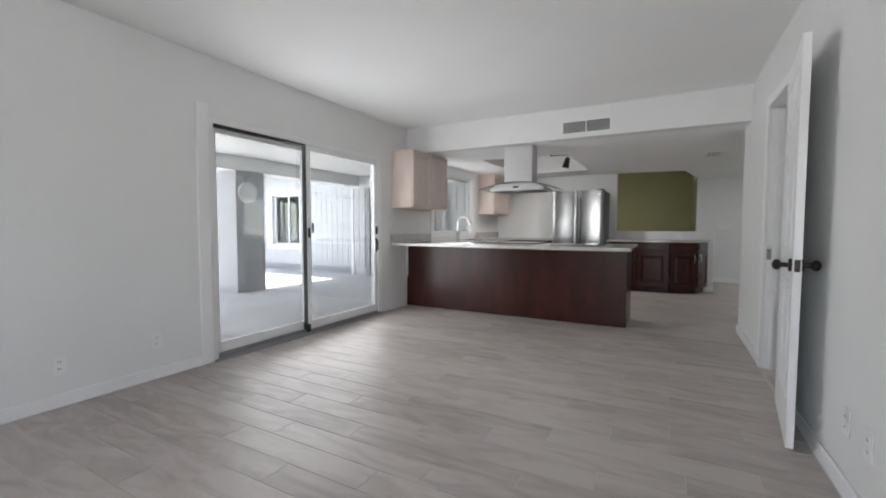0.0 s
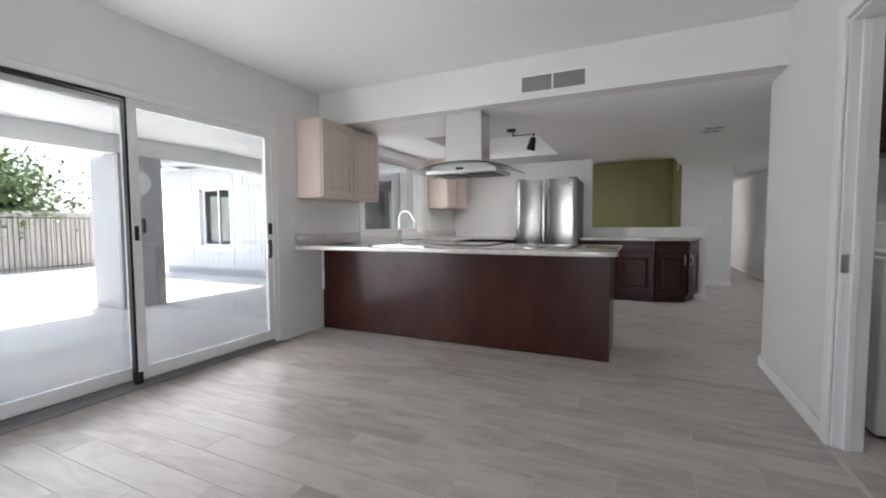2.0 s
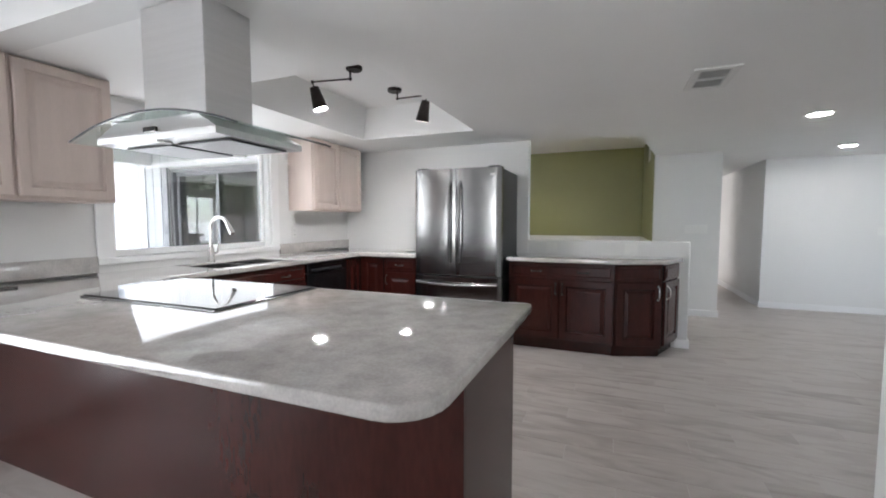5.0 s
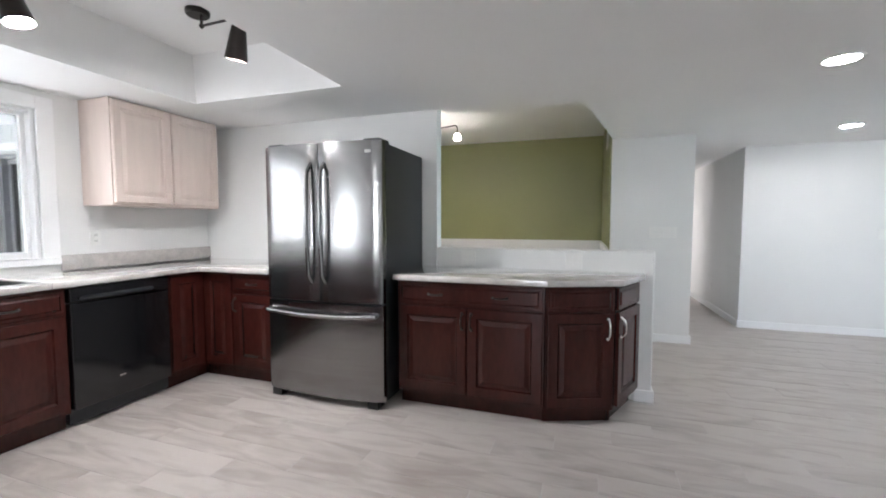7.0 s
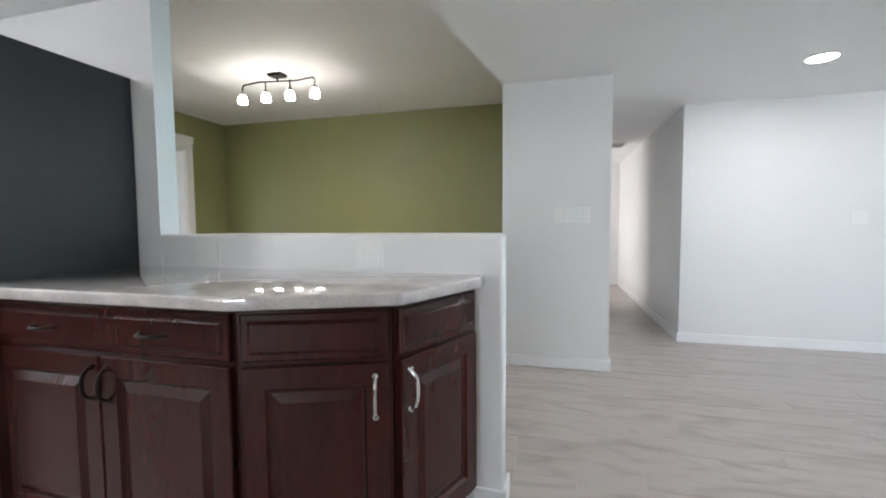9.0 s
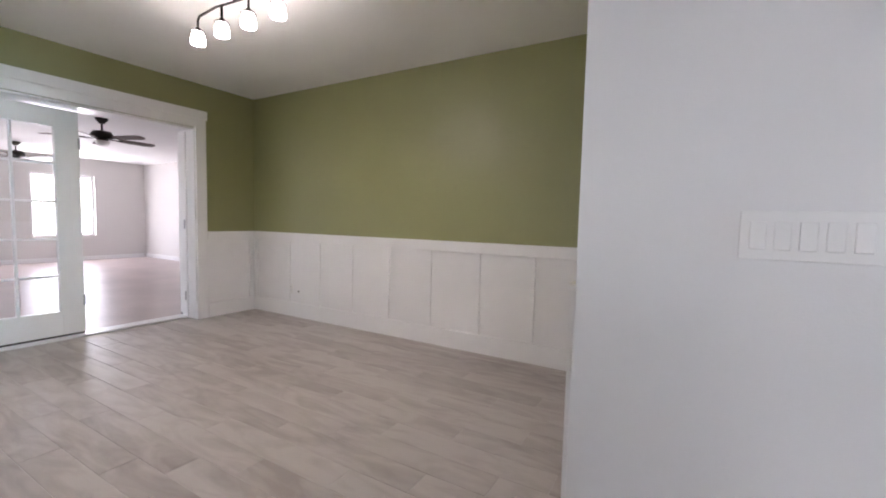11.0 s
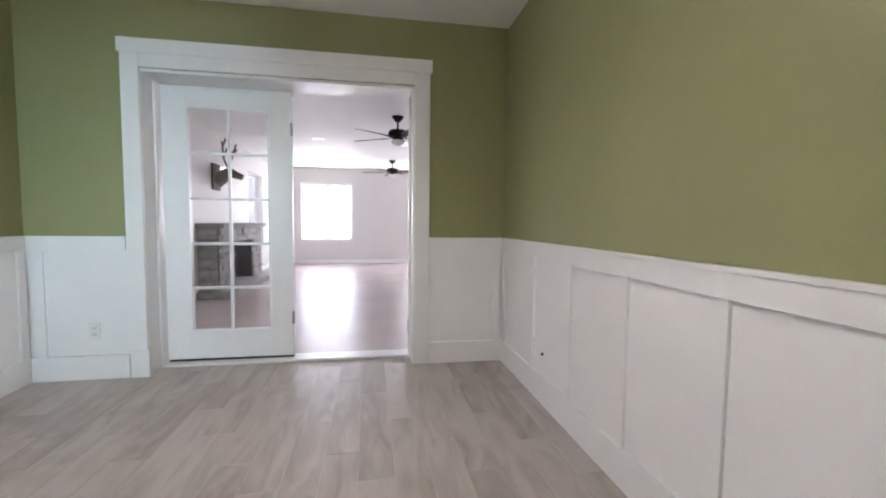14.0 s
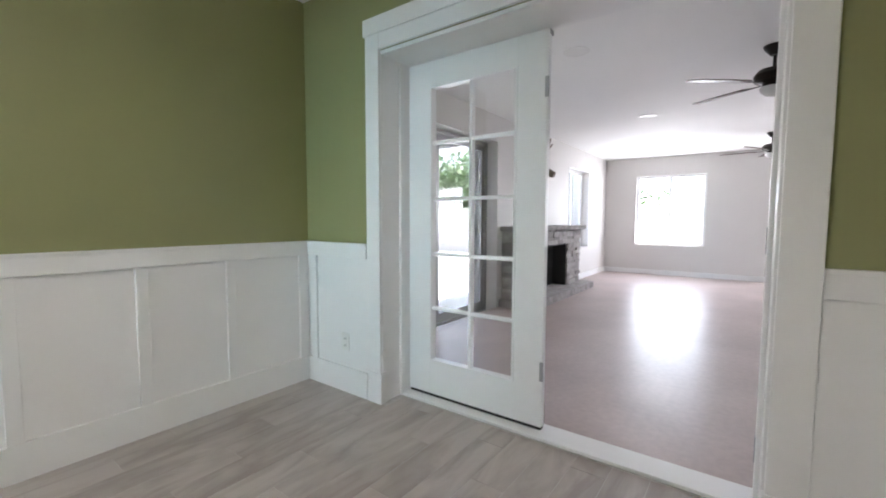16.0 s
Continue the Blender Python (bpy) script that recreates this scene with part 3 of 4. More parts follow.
# unseen window added to hold the living room fill light
window("added_window", Matrix.Translation((1.4, -3.16, 0.9)), 4.4, 1.2, "added unseen window for the living room fill light")
structure("window_trim_exterior", boxes((-10.32, -10.2, 7.975, 7.998, 0.48, 2.17), (-9.05, -8.93, 7.975, 7.998, 0.48, 2.17), (-10.2, -9.05, 7.975, 7.998, 2.05, 2.17), (-10.2, -9.05, 7.975, 7.998, 0.48, 0.6), bevel=0.003), TRIM, "white exterior window trim", "trim")


# ---- laundry door ----
def panel_leaf(m, w, h):
    d = thing("laundry_door", m, "white panelled interior door standing wide open", "door")
    bm = bmesh.new()
    box(bm, 0, w, 0, 0.035, 0, h, 0.002)
    part("leaf", bm, TRIM, d)
    for x0, x1 in ((0.10, w / 2 - 0.04), (w / 2 + 0.04, w - 0.10)):
        for z0, z1 in ((0.22, 0.82), (0.98, 1.50), (1.62, 1.90)):
            for y0, y1 in ((-0.004, 0.001), (0.034, 0.039)):
                b = boxes((x0, x1, y0, y1, z0, z0 + 0.016), (x0, x1, y0, y1, z1 - 0.016, z1), (x0, x0 + 0.016, y0, y1, z0 + 0.016, z1 - 0.016), (x1 - 0.016, x1, y0, y1, z0 + 0.016, z1 - 0.016), (x0 + 0.045, x1 - 0.045, y0, y1, z0 + 0.045, z1 - 0.045), bevel=0.0015)
                part("panel_moulding", b, TRIM, d)
    for sg, y in ((-1, 0.0), (1, 0.035)):
        bm = bmesh.new()
        rod(bm, (w - 0.065, y, 0.91), (w - 0.065, y + sg * 0.012, 0.91), 0.033, 0.030, 20)
        rod(bm, (w - 0.065, y + sg * 0.012, 0.91), (w - 0.065, y + sg * 0.045, 0.91), 0.011, 0.013, 14)
        bmesh.ops.create_uvsphere(bm, u_segments=16, v_segments=10, radius=0.027, matrix=Matrix.Translation((w - 0.065, y + sg * 0.058, 0.91)) @ Matrix.Diagonal((1, 0.75, 1, 1)))
        part("knob", bm, BRONZE, d, "dark bronze round knob", smooth=True)
    part("latch_plate", boxes((w - 0.001, w + 0.002, 0.006, 0.029, 0.88, 0.94), (w, w + 0.010, 0.012, 0.023, 0.90, 0.92)), BRONZE, d)
    for z in (0.2, 1.0, 1.78):
        part("hinge", boxes((-0.012, 0.004, 0.030, 0.040, z, z + 0.09), bevel=0.001), BRONZE, d)
    return d


panel_leaf(Matrix.Translation((0.885, 2.785, 0.012)) @ Matrix.Rotation(math.atan2(-0.70, -0.085), 4, "Z"), 0.725, 2.02)


# ---- cabinets ----
def front(name, parent, x0, z0, w, h, y, wood, label="", frame=0.062, at=None):
    bm = rings(bmesh.new(), w, h, [(0.0, -0.016), (0.003, -0.020), (frame, -0.020), (frame + 0.007, -0.010), (frame + 0.014, -0.009), (frame + 0.042, -0.019), (frame + 0.044, -0.019)])
    return part(name, bm, wood, parent, label, at=(at or Matrix.Identity(4)) @ Matrix.Translation((x0, y, z0)))


def flat_front(name, parent, x0, z0, w, h, y, wood):
    bm = rings(bmesh.new(), w, h, [(0.0, -0.012), (0.004, -0.015), (0.020, -0.015), (0.030, -0.022), (0.032, -0.022)])
    return part(name, bm, wood, parent, at=Matrix.Translation((x0, y, z0)))


def pull(parent, x, y, z, length, upright, material, label):
    bm = bmesh.new()
    n = 8
    pts = []
    for i in range(n + 1):
        s = i / n * 2 - 1
        d = -0.028 * (1 - s ** 4) - 0.002
        pts.append((x, y + d, z + s * length / 2) if upright else (x + s * length / 2, y + d, z))
    tube(bm, pts, 0.006, 8)
    for s in (-1, 1):
        p = (x, y, z + s * length / 2) if upright else (x + s * length / 2, y, z)
        rod(bm, p, (p[0], p[1] - 0.006, p[2]), 0.011, 0.009, 10)
    return part("handle", bm, material, parent, label, smooth=True)


def base_cabinet(name, m, w, label, doors=2, drawer=True, depth=0.60, handles=BRONZE, handle_side=None, group="kitchen base cabinets"):
    """Front towards -y, foot at z 0, body 0.86 high."""
    c = thing(name, m, label, "cabinet", group)
    part("body", boxes((0, w, 0.0, depth, 0.10, 0.862), bevel=0.002), CHERRY, c)
    part("toe_kick", boxes((0.0, w, 0.055, depth, 0.0, 0.10)), CHERRY, c, "dark recessed toe kick")
    top = 0.845
    if drawer:
        dr = flat_front("drawer_front", c, 0.012, 0.71, w - 0.024, 0.135, 0.0, CHERRY)
        for x in ([w * 0.28, w * 0.72] if w > 0.8 else [w / 2]):
            pull(dr, x - 0.012, -0.02, 0.065, 0.09, False, BRONZE, "dark pull handle")
        top = 0.695
    dw = (w - 0.024 - 0.006 * (doors - 1)) / doors
    for i in range(doors):
        x0 = 0.012 + i * (dw + 0.006)
        d = front("door", c, x0, 0.125, dw, top - 0.125, 0.0, CHERRY)
        side = handle_side if handle_side is not None else (1 if i == 0 and doors > 1 else 0)
        pull(d, dw - 0.028 if side else 0.028, -0.02, top - 0.125 - 0.085, 0.10, True, handles, "nickel pull handle" if handles is CHROME else "dark pull handle")
    return c


# peninsula, its back panel towards the family room
pen = thing("peninsula_cabinet", Matrix.Translation((-2.998, 4.40, 0)), "dark cherry peninsula base with a plain back panel", "cabinet", "kitchen base cabinets")
part("body", boxes((0.0, 2.845, 0.012, 0.63, 0.02, 0.862), bevel=0.002), CHERRY, pen)
part("back_panel", boxes((0.0, 2.866, 0.0, 0.0115, 0.006, 0.862), bevel=0.001), CHERRY, pen, "large plain cherry veneer back panel")
part("end_panel", boxes((2.8455, 2.866, 0.0125, 0.63, 0.006, 0.862), bevel=0.001), CHERRY, pen)
part("wall_filler", boxes((0.0, 0.02, -0.014, -0.0005, 0.42, 0.862)), TRIM, pen, "white filler strip at the wall")

base_cabinet("drawer_cabinet", Matrix.Translation((-2.40, 5.10, 0)) @ R90, 0.34, "cherry drawer base beside the sink", 1)
base_cabinet("sink_cabinet", Matrix.Translation((-2.40, 5.445, 0)) @ R90, 0.965, "cherry sink base with two raised panel doors", 2)
corner = thing("corner_cabinet", Matrix.Translation((-2.40, 7.05, 0)), "cherry corner cabinet with two narrow panel doors", "cabinet", "kitchen base cabinets")
part("body", prism(bmesh.new(), [(-0.598, 0), (0, 0), (0, 0.30), (0.30, 0.30), (0.30, 0.898), (-0.598, 0.898)], 0.10, 0.862), CHERRY, corner)
part("toe_kick", prism(bmesh.new(), [(-0.598, 0.0), (-0.055, 0.0), (-0.055, 0.355), (0.30, 0.355), (0.30, 0.89), (-0.598, 0.89)], 0.0, 0.10), CHERRY, corner)
front("door", corner, 0, 0, 0.268, 0.72, 0, CHERRY, at=Matrix.Translation((0.0, 0.006, 0.125)) @ R90)
front("door", corner, 0.026, 0.125, 0.268, 0.72, 0.30, CHERRY)
base_cabinet("base_cabinet", Matrix.Translation((-2.098, 7.35, 0)), 0.40, "cherry base cabinet with drawer beside the refrigerator", 1)
base_cabinet("base_cabinet", Matrix.Translation((-0.70, 7.385, 0)), 0.975, "cherry base cabinet with wide drawer and two doors", 2, depth=0.56)


def angled(m, w, poly, label, side):
    c = thing("angled_cabinet", m, label, "cabinet", "kitchen base cabinets")
    inv = m.inverted()
    loc = [tuple((inv @ Vector((x, y, 0)))[:2]) for x, y in poly]
    part("body", prism(bmesh.new(), loc, 0.085, 0.862), CHERRY, c)
    part("toe_kick", prism(bmesh.new(), [(x, max(y, 0.045)) for x, y in loc], 0.0, 0.085), CHERRY, c)
    flat_front("drawer_front", c, 0.012, 0.71, w - 0.024, 0.135, 0.0, CHERRY)
    d = front("door", c, 0.012, 0.11, w - 0.024, 0.585, 0.0, CHERRY)
    pull(d, w - 0.06 if side else 0.035, -0.02, 0.49, 0.12, True, CHROME, "nickel pull handle")
    return c


angled(Matrix.Translation((0.278, 7.385, 0)) @ Matrix.Rotation(math.atan2(0.15, 0.40), 4, "Z"), 0.427, [(0.278, 7.385), (0.678, 7.535), (0.678, 7.945), (0.278, 7.945)], "cherry angled end cabinet with drawer and door", 1)
angled(Matrix.Translation((0.682, 7.537, 0)) @ Matrix.Rotation(math.atan2(0.386, 0.165), 4, "Z"), 0.42, [(0.682, 7.537), (0.847, 7.923), (0.847, 7.945), (0.682, 7.945)], "cherry tapered end cabinet with nickel pull", 0)


def upper_cabinet(m, w, h, d, label, n=2):
    c = thing("wall_cabinet", m, label, "cabinet", "wall cabinets")
    part("body", boxes((0, w, 0, d, 0, h), bevel=0.002), BLONDE, c)
    gap = 0.018
    dw = (w - 0.02 - gap * (n - 1)) / n
    for i in range(n):
        bm = rings(bmesh.new(), dw, h - 0.03, [(0, -0.016), (0.006, -0.022), (0.050, -0.022), (0.056, -0.008), (0.064, -0.007), (0.090, -0.016), (0.094, -0.016)])
        part("door", bm, BLONDE, c, at=Matrix.Translation((0.010 + i * (dw + gap), 0, 0.018)))
    return c


upper_cabinet(Matrix.Translation((-2.69, 4.05, 1.37)) @ R90, 0.96, 0.755, 0.308, "whitewashed wood wall cabinet with two doors")
upper_cabinet(Matrix.Translation((-2.68, 6.88, 1.37)) @ R90, 0.90, 0.757, 0.318, "whitewashed wood wall cabinet in the corner")

# ---- worktops ----
def worktop(name, bm, label, category="countertop"):
    ob = new(name, mesh_of(name, bm, STONE, True))
    return tagged(ob, label, category)


# peninsula top with rounded outer corners, joined to the sink run
pts = [(-2.995, 4.00)]
for a in range(-90, 1, 15):
    pts.append((-0.185 + 0.12 * math.cos(radians(a)), 4.12 + 0.12 * math.sin(radians(a))))
for a in range(0, 91, 30):
    pts.append((-0.095 + 0.03 * math.cos(radians(a)), 5.07 + 0.03 * math.sin(radians(a))))
pts += [(-2.36, 5.10), (-2.36, 5.56), (-2.995, 5.56)]
worktop("worktop", prism(bmesh.new(), pts, 0.865, 0.903, 0.007), "polished grey speckled quartz peninsula worktop")
bm = bmesh.new()
for r in ((-2.995, -2.885, 5.562, 6.33), (-2.475, -2.36, 5.562, 6.33)):
    box(bm, *r, 0.865, 0.903, 0.004)
prism(bm, [(-2.995, 6.331), (-2.36, 6.331), (-2.36, 7.27), (-1.70, 7.27), (-1.70, 7.945), (-2.995, 7.945)], 0.865, 0.903, 0.004)
worktop("worktop", bm, "grey quartz worktop round the sink and corner")
worktop("worktop", prism(bmesh.new(), [(-0.71, 7.315), (0.295, 7.315), (0.725, 7.49), (0.885, 7.85), (0.885, 7.945), (-0.71, 7.945)], 0.865, 0.903, 0.007), "grey quartz worktop with angled end")
worktop("backsplash", boxes((-2.997, -2.975, 4.00, 5.048, 0.905, 1.015), bevel=0.003), "low grey quartz backsplash strip", "backsplash")
worktop("backsplash", boxes((-2.997, -2.975, 6.722, 7.945, 0.905, 1.015), bevel=0.003), "low grey quartz backsplash strip", "backsplash")

# sink and tap
sk = thing("sink", Matrix.Translation((-2.68, 5.945, 0.865)), "stainless undermount double bowl sink", "sink")
for y0, y1 in ((-0.382, -0.02), (0.02, 0.382)):
    bm = bmesh.new()
    a = [bm.verts.new(v) for v in ((-0.205, y0, 0.03), (0.205, y0, 0.03), (0.205, y1, 0.03), (-0.205, y1, 0.03))]
    b = [bm.verts.new(v) for v in ((-0.19, y0 + 0.02, -0.19), (0.19, y0 + 0.02, -0.19), (0.19, y1 - 0.02, -0.19), (-0.19, y1 - 0.02, -0.19))]
    for i in range(4):
        bm.faces.new((a[i], a[(i + 1) % 4], b[(i + 1) % 4], b[i]))
    bm.faces.new(b)
    part("bowl", bm, STEEL, sk)
part("rim", boxes((-0.205, 0.205, -0.018, 0.018, -0.02, 0.028), bevel=0.004), STEEL, sk)
tap = thing("kitchen_tap", Matrix.Translation((-2.93, 5.87, 0.904)), "brushed nickel pull-down gooseneck kitchen tap", "tap")
part("base", lathe(bmesh.new(), [(0.030, 0), (0.030, 0.012), (0.024, 0.02), (0.022, 0.12), (0.015, 0.13)]), CHROME, tap, smooth=True)
pts = [(0, 0, 0.10), (0, 0, 0.28)] + [(0.105 - 0.105 * math.cos(radians(a)), 0, 0.28 + 0.105 * math.sin(radians(a))) for a in range(15, 151, 15)]
part("spout", tube(bmesh.new(), pts, 0.013, 12), CHROME, tap, smooth=True)
e = Vector(pts[-1])
part("spray_head", rod(bmesh.new(), e, e + Vector((0.055, 0, -0.085)), 0.017, 0.022, 16), CHROME, tap, smooth=True)
part("lever", tube(bmesh.new(), [(0, 0.02, 0.07), (0, 0.055, 0.085), (0.0, 0.075, 0.14), (0, 0.07, 0.17)], 0.008, 10), CHROME, tap, smooth=True)

# cooktop
ck = thing("cooktop", Matrix.Translation((-1.60, 4.76, 0.904)), "black ceramic glass cooktop with a steel rim", "cooktop")
part("rim", boxes((-0.435, 0.435, -0.30, 0.30, 0.0, 0.008), bevel=0.003), STEEL, ck)
part("glass_top", boxes((-0.425, 0.425, -0.29, 0.29, 0.0082, 0.0125), bevel=0.002), BLACKGLASS, ck)

# range hood: chimney, body with filters, arched glass canopy
hd = thing("range_hood", Matrix.Translation((-1.405, 4.63, 1.572)), "stainless island range hood with an arched glass canopy", "range hood")
part("chimney", boxes((-0.19, 0.17, -0.12, 0.11, 0.085, 0.557), bevel=0.004), STEEL_HOOD, hd)
bm = bmesh.new()
lo, hi = [(-0.34, -0.22), (0.34, -0.22), (0.34, 0.22), (-0.34, 0.22)], [(-0.24, -0.21), (0.24, -0.21), (0.24, 0.21), (-0.24, 0.21)]
v = [[bm.verts.new((x, y, z)) for x, y in p] for p, z in ((lo, -0.005), (lo, 0.02), (hi, 0.075))]
for p, q in zip(v, v[1:]):
    for i in range(4):
        bm.faces.new((p[i], p[(i + 1) % 4], q[(i + 1) % 4], q[i]))
bm.faces.new(v[0][::-1])
bm.faces.new(v[-1])
part("body", bm, STEEL_HOOD, hd)
for x0 in (-0.30, 0.02):
    part("filter", boxes((x0, x0 + 0.28, -0.13, 0.17, -0.013, -0.006), bevel=0.002), STEEL_DARK, hd, "grey mesh grease filter")
part("control_panel", boxes((-0.035, 0.035, -0.232, -0.218, 0.022, 0.042), bevel=0.003), BLACKGLOSS, hd, "small black control panel")
for y in (-0.17, 0.19):
    part("hood_light", rod(bmesh.new(), (0.0, y, -0.004), (0.0, y, -0.012), 0.028, 0.026, 18), PLASTIC, hd)
bm = bmesh.new()
n = 24
rows = []
for z in (0.0, 0.006):
    for y in (-0.25, 0.25):
        rows.append([bm.verts.new((-0.475 + 0.95 * i / n, y, 0.092 - 0.082 * ((2 * i / n - 1) ** 2) + z)) for i in range(n + 1)])
for i in range(n):
    for a, b in ((0, 1), (3, 2), (2, 0), (1, 3)):
        bm.faces.new((rows[a][i], rows[a][i + 1], rows[b][i + 1], rows[b][i]))
for i in (0, n):
    bm.faces.new((rows[0][i], rows[1][i], rows[3][i], rows[2][i]))
part("glass_canopy", bm, HOODGLASS, hd, "clear curved glass canopy", smooth=True)
for y in (-0.2505, 0.2505):
    bm = bmesh.new()
    for i in range(n):
        f = [(-0.475 + 0.95 * k / n, y, 0.095 - 0.082 * ((2 * k / n - 1) ** 2)) for k in (i, i + 1)]
        rod(bm, f[0], f[1], 0.0042, 0.0042, 6)
    part("canopy_edge", bm, STEEL_DARK, hd, "dark polished glass edge")

# dishwasher
dw = thing("dishwasher", Matrix.Translation((-2.405, 6.415, 0)) @ R90, "black built-in dishwasher with a bar handle", "dishwasher")
part("tub", boxes((0.0, 0.625, 0.02, 0.58, 0.02, 0.86)), STEEL_DARK, dw)
part("door", boxes((0.004, 0.621, -0.028, 0.018, 0.115, 0.76), bevel=0.006), BLACKGLOSS, dw)
part("control_panel", boxes((0.004, 0.621, -0.028, 0.018, 0.766, 0.855), bevel=0.006), BLACKGLOSS, dw)
part("handle", boxes((0.05, 0.50, -0.052, -0.03, 0.778, 0.800), bevel=0.008), STEEL_DARK, dw, "recessed grey bar handle")
part("kick_plate", boxes((0.01, 0.615, 0.035, 0.05, 0.02, 0.105), bevel=0.002), RUBBER, dw)
part("badge", boxes((0.26, 0.30, -0.030, -0.0285, 0.24, 0.25)), CHROME, dw)


# refrigerator
def bowed(bm, x0, x1, z0, z1, y_edge, bow, xc, half, back, n=12):
    fr, bk = [], []
    for i in range(n + 1):
        x = x0 + (x1 - x0) * i / n
        y = y_edge - bow * (1 - ((x - xc) / half) ** 2)
        rim = 0.012 if i in (0, n) else 0.0
        fr.append([bm.verts.new((x, y + rim, z)) for z in (z0, z1)])
        bk.append([bm.verts.new((x, back, z)) for z in (z0, z1)])
    for i in range(n):
        bm.faces.new((fr[i][0], fr[i + 1][0], fr[i + 1][1], fr[i][1]))
        bm.faces.new((bk[i][0], bk[i][1], bk[i + 1][1], bk[i + 1][0]))
        bm.faces.new((fr[i][1], fr[i + 1][1], bk[i + 1][1], bk[i][1]))
        bm.faces.new((fr[i][0], bk[i][0], bk[i + 1][0], fr[i + 1][0]))
    for i in (0, n):
        bm.faces.new((fr[i][0], fr[i][1], bk[i][1], bk[i][0]))
    return bm


fr = thing("refrigerator", Matrix.Translation((-1.655, 7.23, 0)), "stainless french door refrigerator with bottom freezer drawer", "refrigerator")
W = 0.915
part("cabinet", boxes((0.004, W - 0.004, 0.065, 0.715, 0.04, 1.762), bevel=0.004), STEEL_DARK, fr, "dark grey painted side panels")
for i, (a, b) in enumerate(((0.0, W / 2 - 0.003), (W / 2 + 0.003, W))):
    d = part("door", bowed(bmesh.new(), a, b, 0.712, 1.772, 0.0, 0.035, W / 2, W / 2, 0.058), STEEL, fr, smooth=True)
    x = W / 2 + (-0.052 if i == 0 else 0.052)
    pts = [(x, -0.03, 0.84), (x, -0.075, 0.90), (x, -0.088, 1.08), (x, -0.092, 1.24), (x, -0.088, 1.40), (x, -0.075, 1.58), (x, -0.03, 1.64)]
    part("handle", tube(bmesh.new(), pts, 0.0135, 12), STEEL, d, "curved stainless bar handle", smooth=True)
d = part("freezer_drawer", bowed(bmesh.new(), 0.0, W, 0.055, 0.698, 0.0, 0.035, W / 2, W / 2, 0.058), STEEL, fr, smooth=True)
pts = [(0.04, -0.005, 0.635)] + [(0.04 + (W - 0.08) * k / 8, -0.05 - 0.035 * (1 - (k / 4 - 1) ** 2), 0.635 - 0.012 * (1 - (k / 4 - 1) ** 2)) for k in range(0, 9)] + [(W - 0.04, -0.005, 0.635)]
part("handle", tube(bmesh.new(), pts, 0.0145, 12), STEEL, d, "curved stainless drawer handle", smooth=True)
part("gasket", boxes((0.01, W - 0.01, 0.012, 0.060, 0.698, 0.712)), RUBBER, fr)
for x0 in (0.02, W - 0.14):
    part("hinge_cover", boxes((x0, x0 + 0.12, 0.02, 0.16, 1.7625, 1.79), bevel=0.006), STEEL_DARK, fr)
part("badge", boxes((W - 0.11, W - 0.065, -0.0165, -0.012, 1.690, 1.712), bevel=0.001), CHROME, fr, "small plain maker's badge")
part("sticker", boxes((W - 0.15, W - 0.055, -0.0165, -0.0105, 0.733, 0.747)), CHROME, fr)
for x in (0.05, W - 0.09):
    part("foot", boxes((x - 0.03, x + 0.05, 0.0, 0.09, 0.0, 0.055), bevel=0.004), RUBBER, fr)
part("base_grille", boxes((0.02, W - 0.02, 0.05, 0.065, 0.02, 0.055)), RUBBER, fr)

sp = thing("saucer", Matrix.Translation((-1.90, 7.62, 0.904)), "small white saucer standing on the worktop", "saucer")
part("dish", lathe(bmesh.new(), [(0.0, 0.004), (0.035, 0.004), (0.065, 0.016), (0.067, 0.016), (0.04, 0.0), (0.0, 0.0)]), PLASTIC, sp, smooth=True)
nb = thing("pencil", Matrix.Translation((-2.70, 4.42, 0.908)) @ Matrix.Rotation(radians(70), 4, "Z"), "dark pencil lying on the worktop by the wall", "pencil")
part("shaft", rod(bmesh.new(), (-0.09, 0, 0), (0.09, 0, 0), 0.0045, 0.0045, 6), RUBBER, nb)


# ---- ceiling fittings ----
def swing_spot(x, y, ang, tilt, lean):
    s = thing("ceiling_spot", Matrix.Translation((x, y, TZ)) @ Matrix.Rotation(radians(ang), 4, "Z"), "dark bronze swing arm ceiling spot, lit", "spot lamp", "tray spot lamps")
    part("canopy", lathe(bmesh.new(), [(0.0, -0.028), (0.055, -0.028), (0.062, -0.02), (0.062, 0.0)]), BRONZE, s, smooth=True)
    bm = bmesh.new()
    rod(bm, (0.03, 0, -0.028), (0.03, 0, -0.085), 0.007)
    bmesh.ops.create_icosphere(bm, subdivisions=2, radius=0.014, matrix=Matrix.Translation((0.03, 0, -0.088)))
    rod(bm, (0.03, 0, -0.088), (0.33, 0, -0.10), 0.0065)
    bmesh.ops.create_icosphere(bm, subdivisions=2, radius=0.014, matrix=Matrix.Translation((0.33, 0, -0.10)))
    part("arm", bm, BRONZE, s, smooth=True)
    m = Matrix.Translation((0.33, 0, -0.10)) @ Matrix.Rotation(radians(lean), 4, "Y") @ Matrix.Rotation(radians(tilt), 4, "X")
    bm = bmesh.new()
    rod(bm, (0, 0, 0), (0, 0, -0.045), 0.006)
    lathe(bm, [(0.0, -0.045), (0.034, -0.045), (0.037, -0.06), (0.058, -0.215), (0.054, -0.215), (0.032, -0.065)], seg=24)
    sh = part("shade", bm, BRONZE, s, "tapered dark metal shade", at=m, smooth=True)
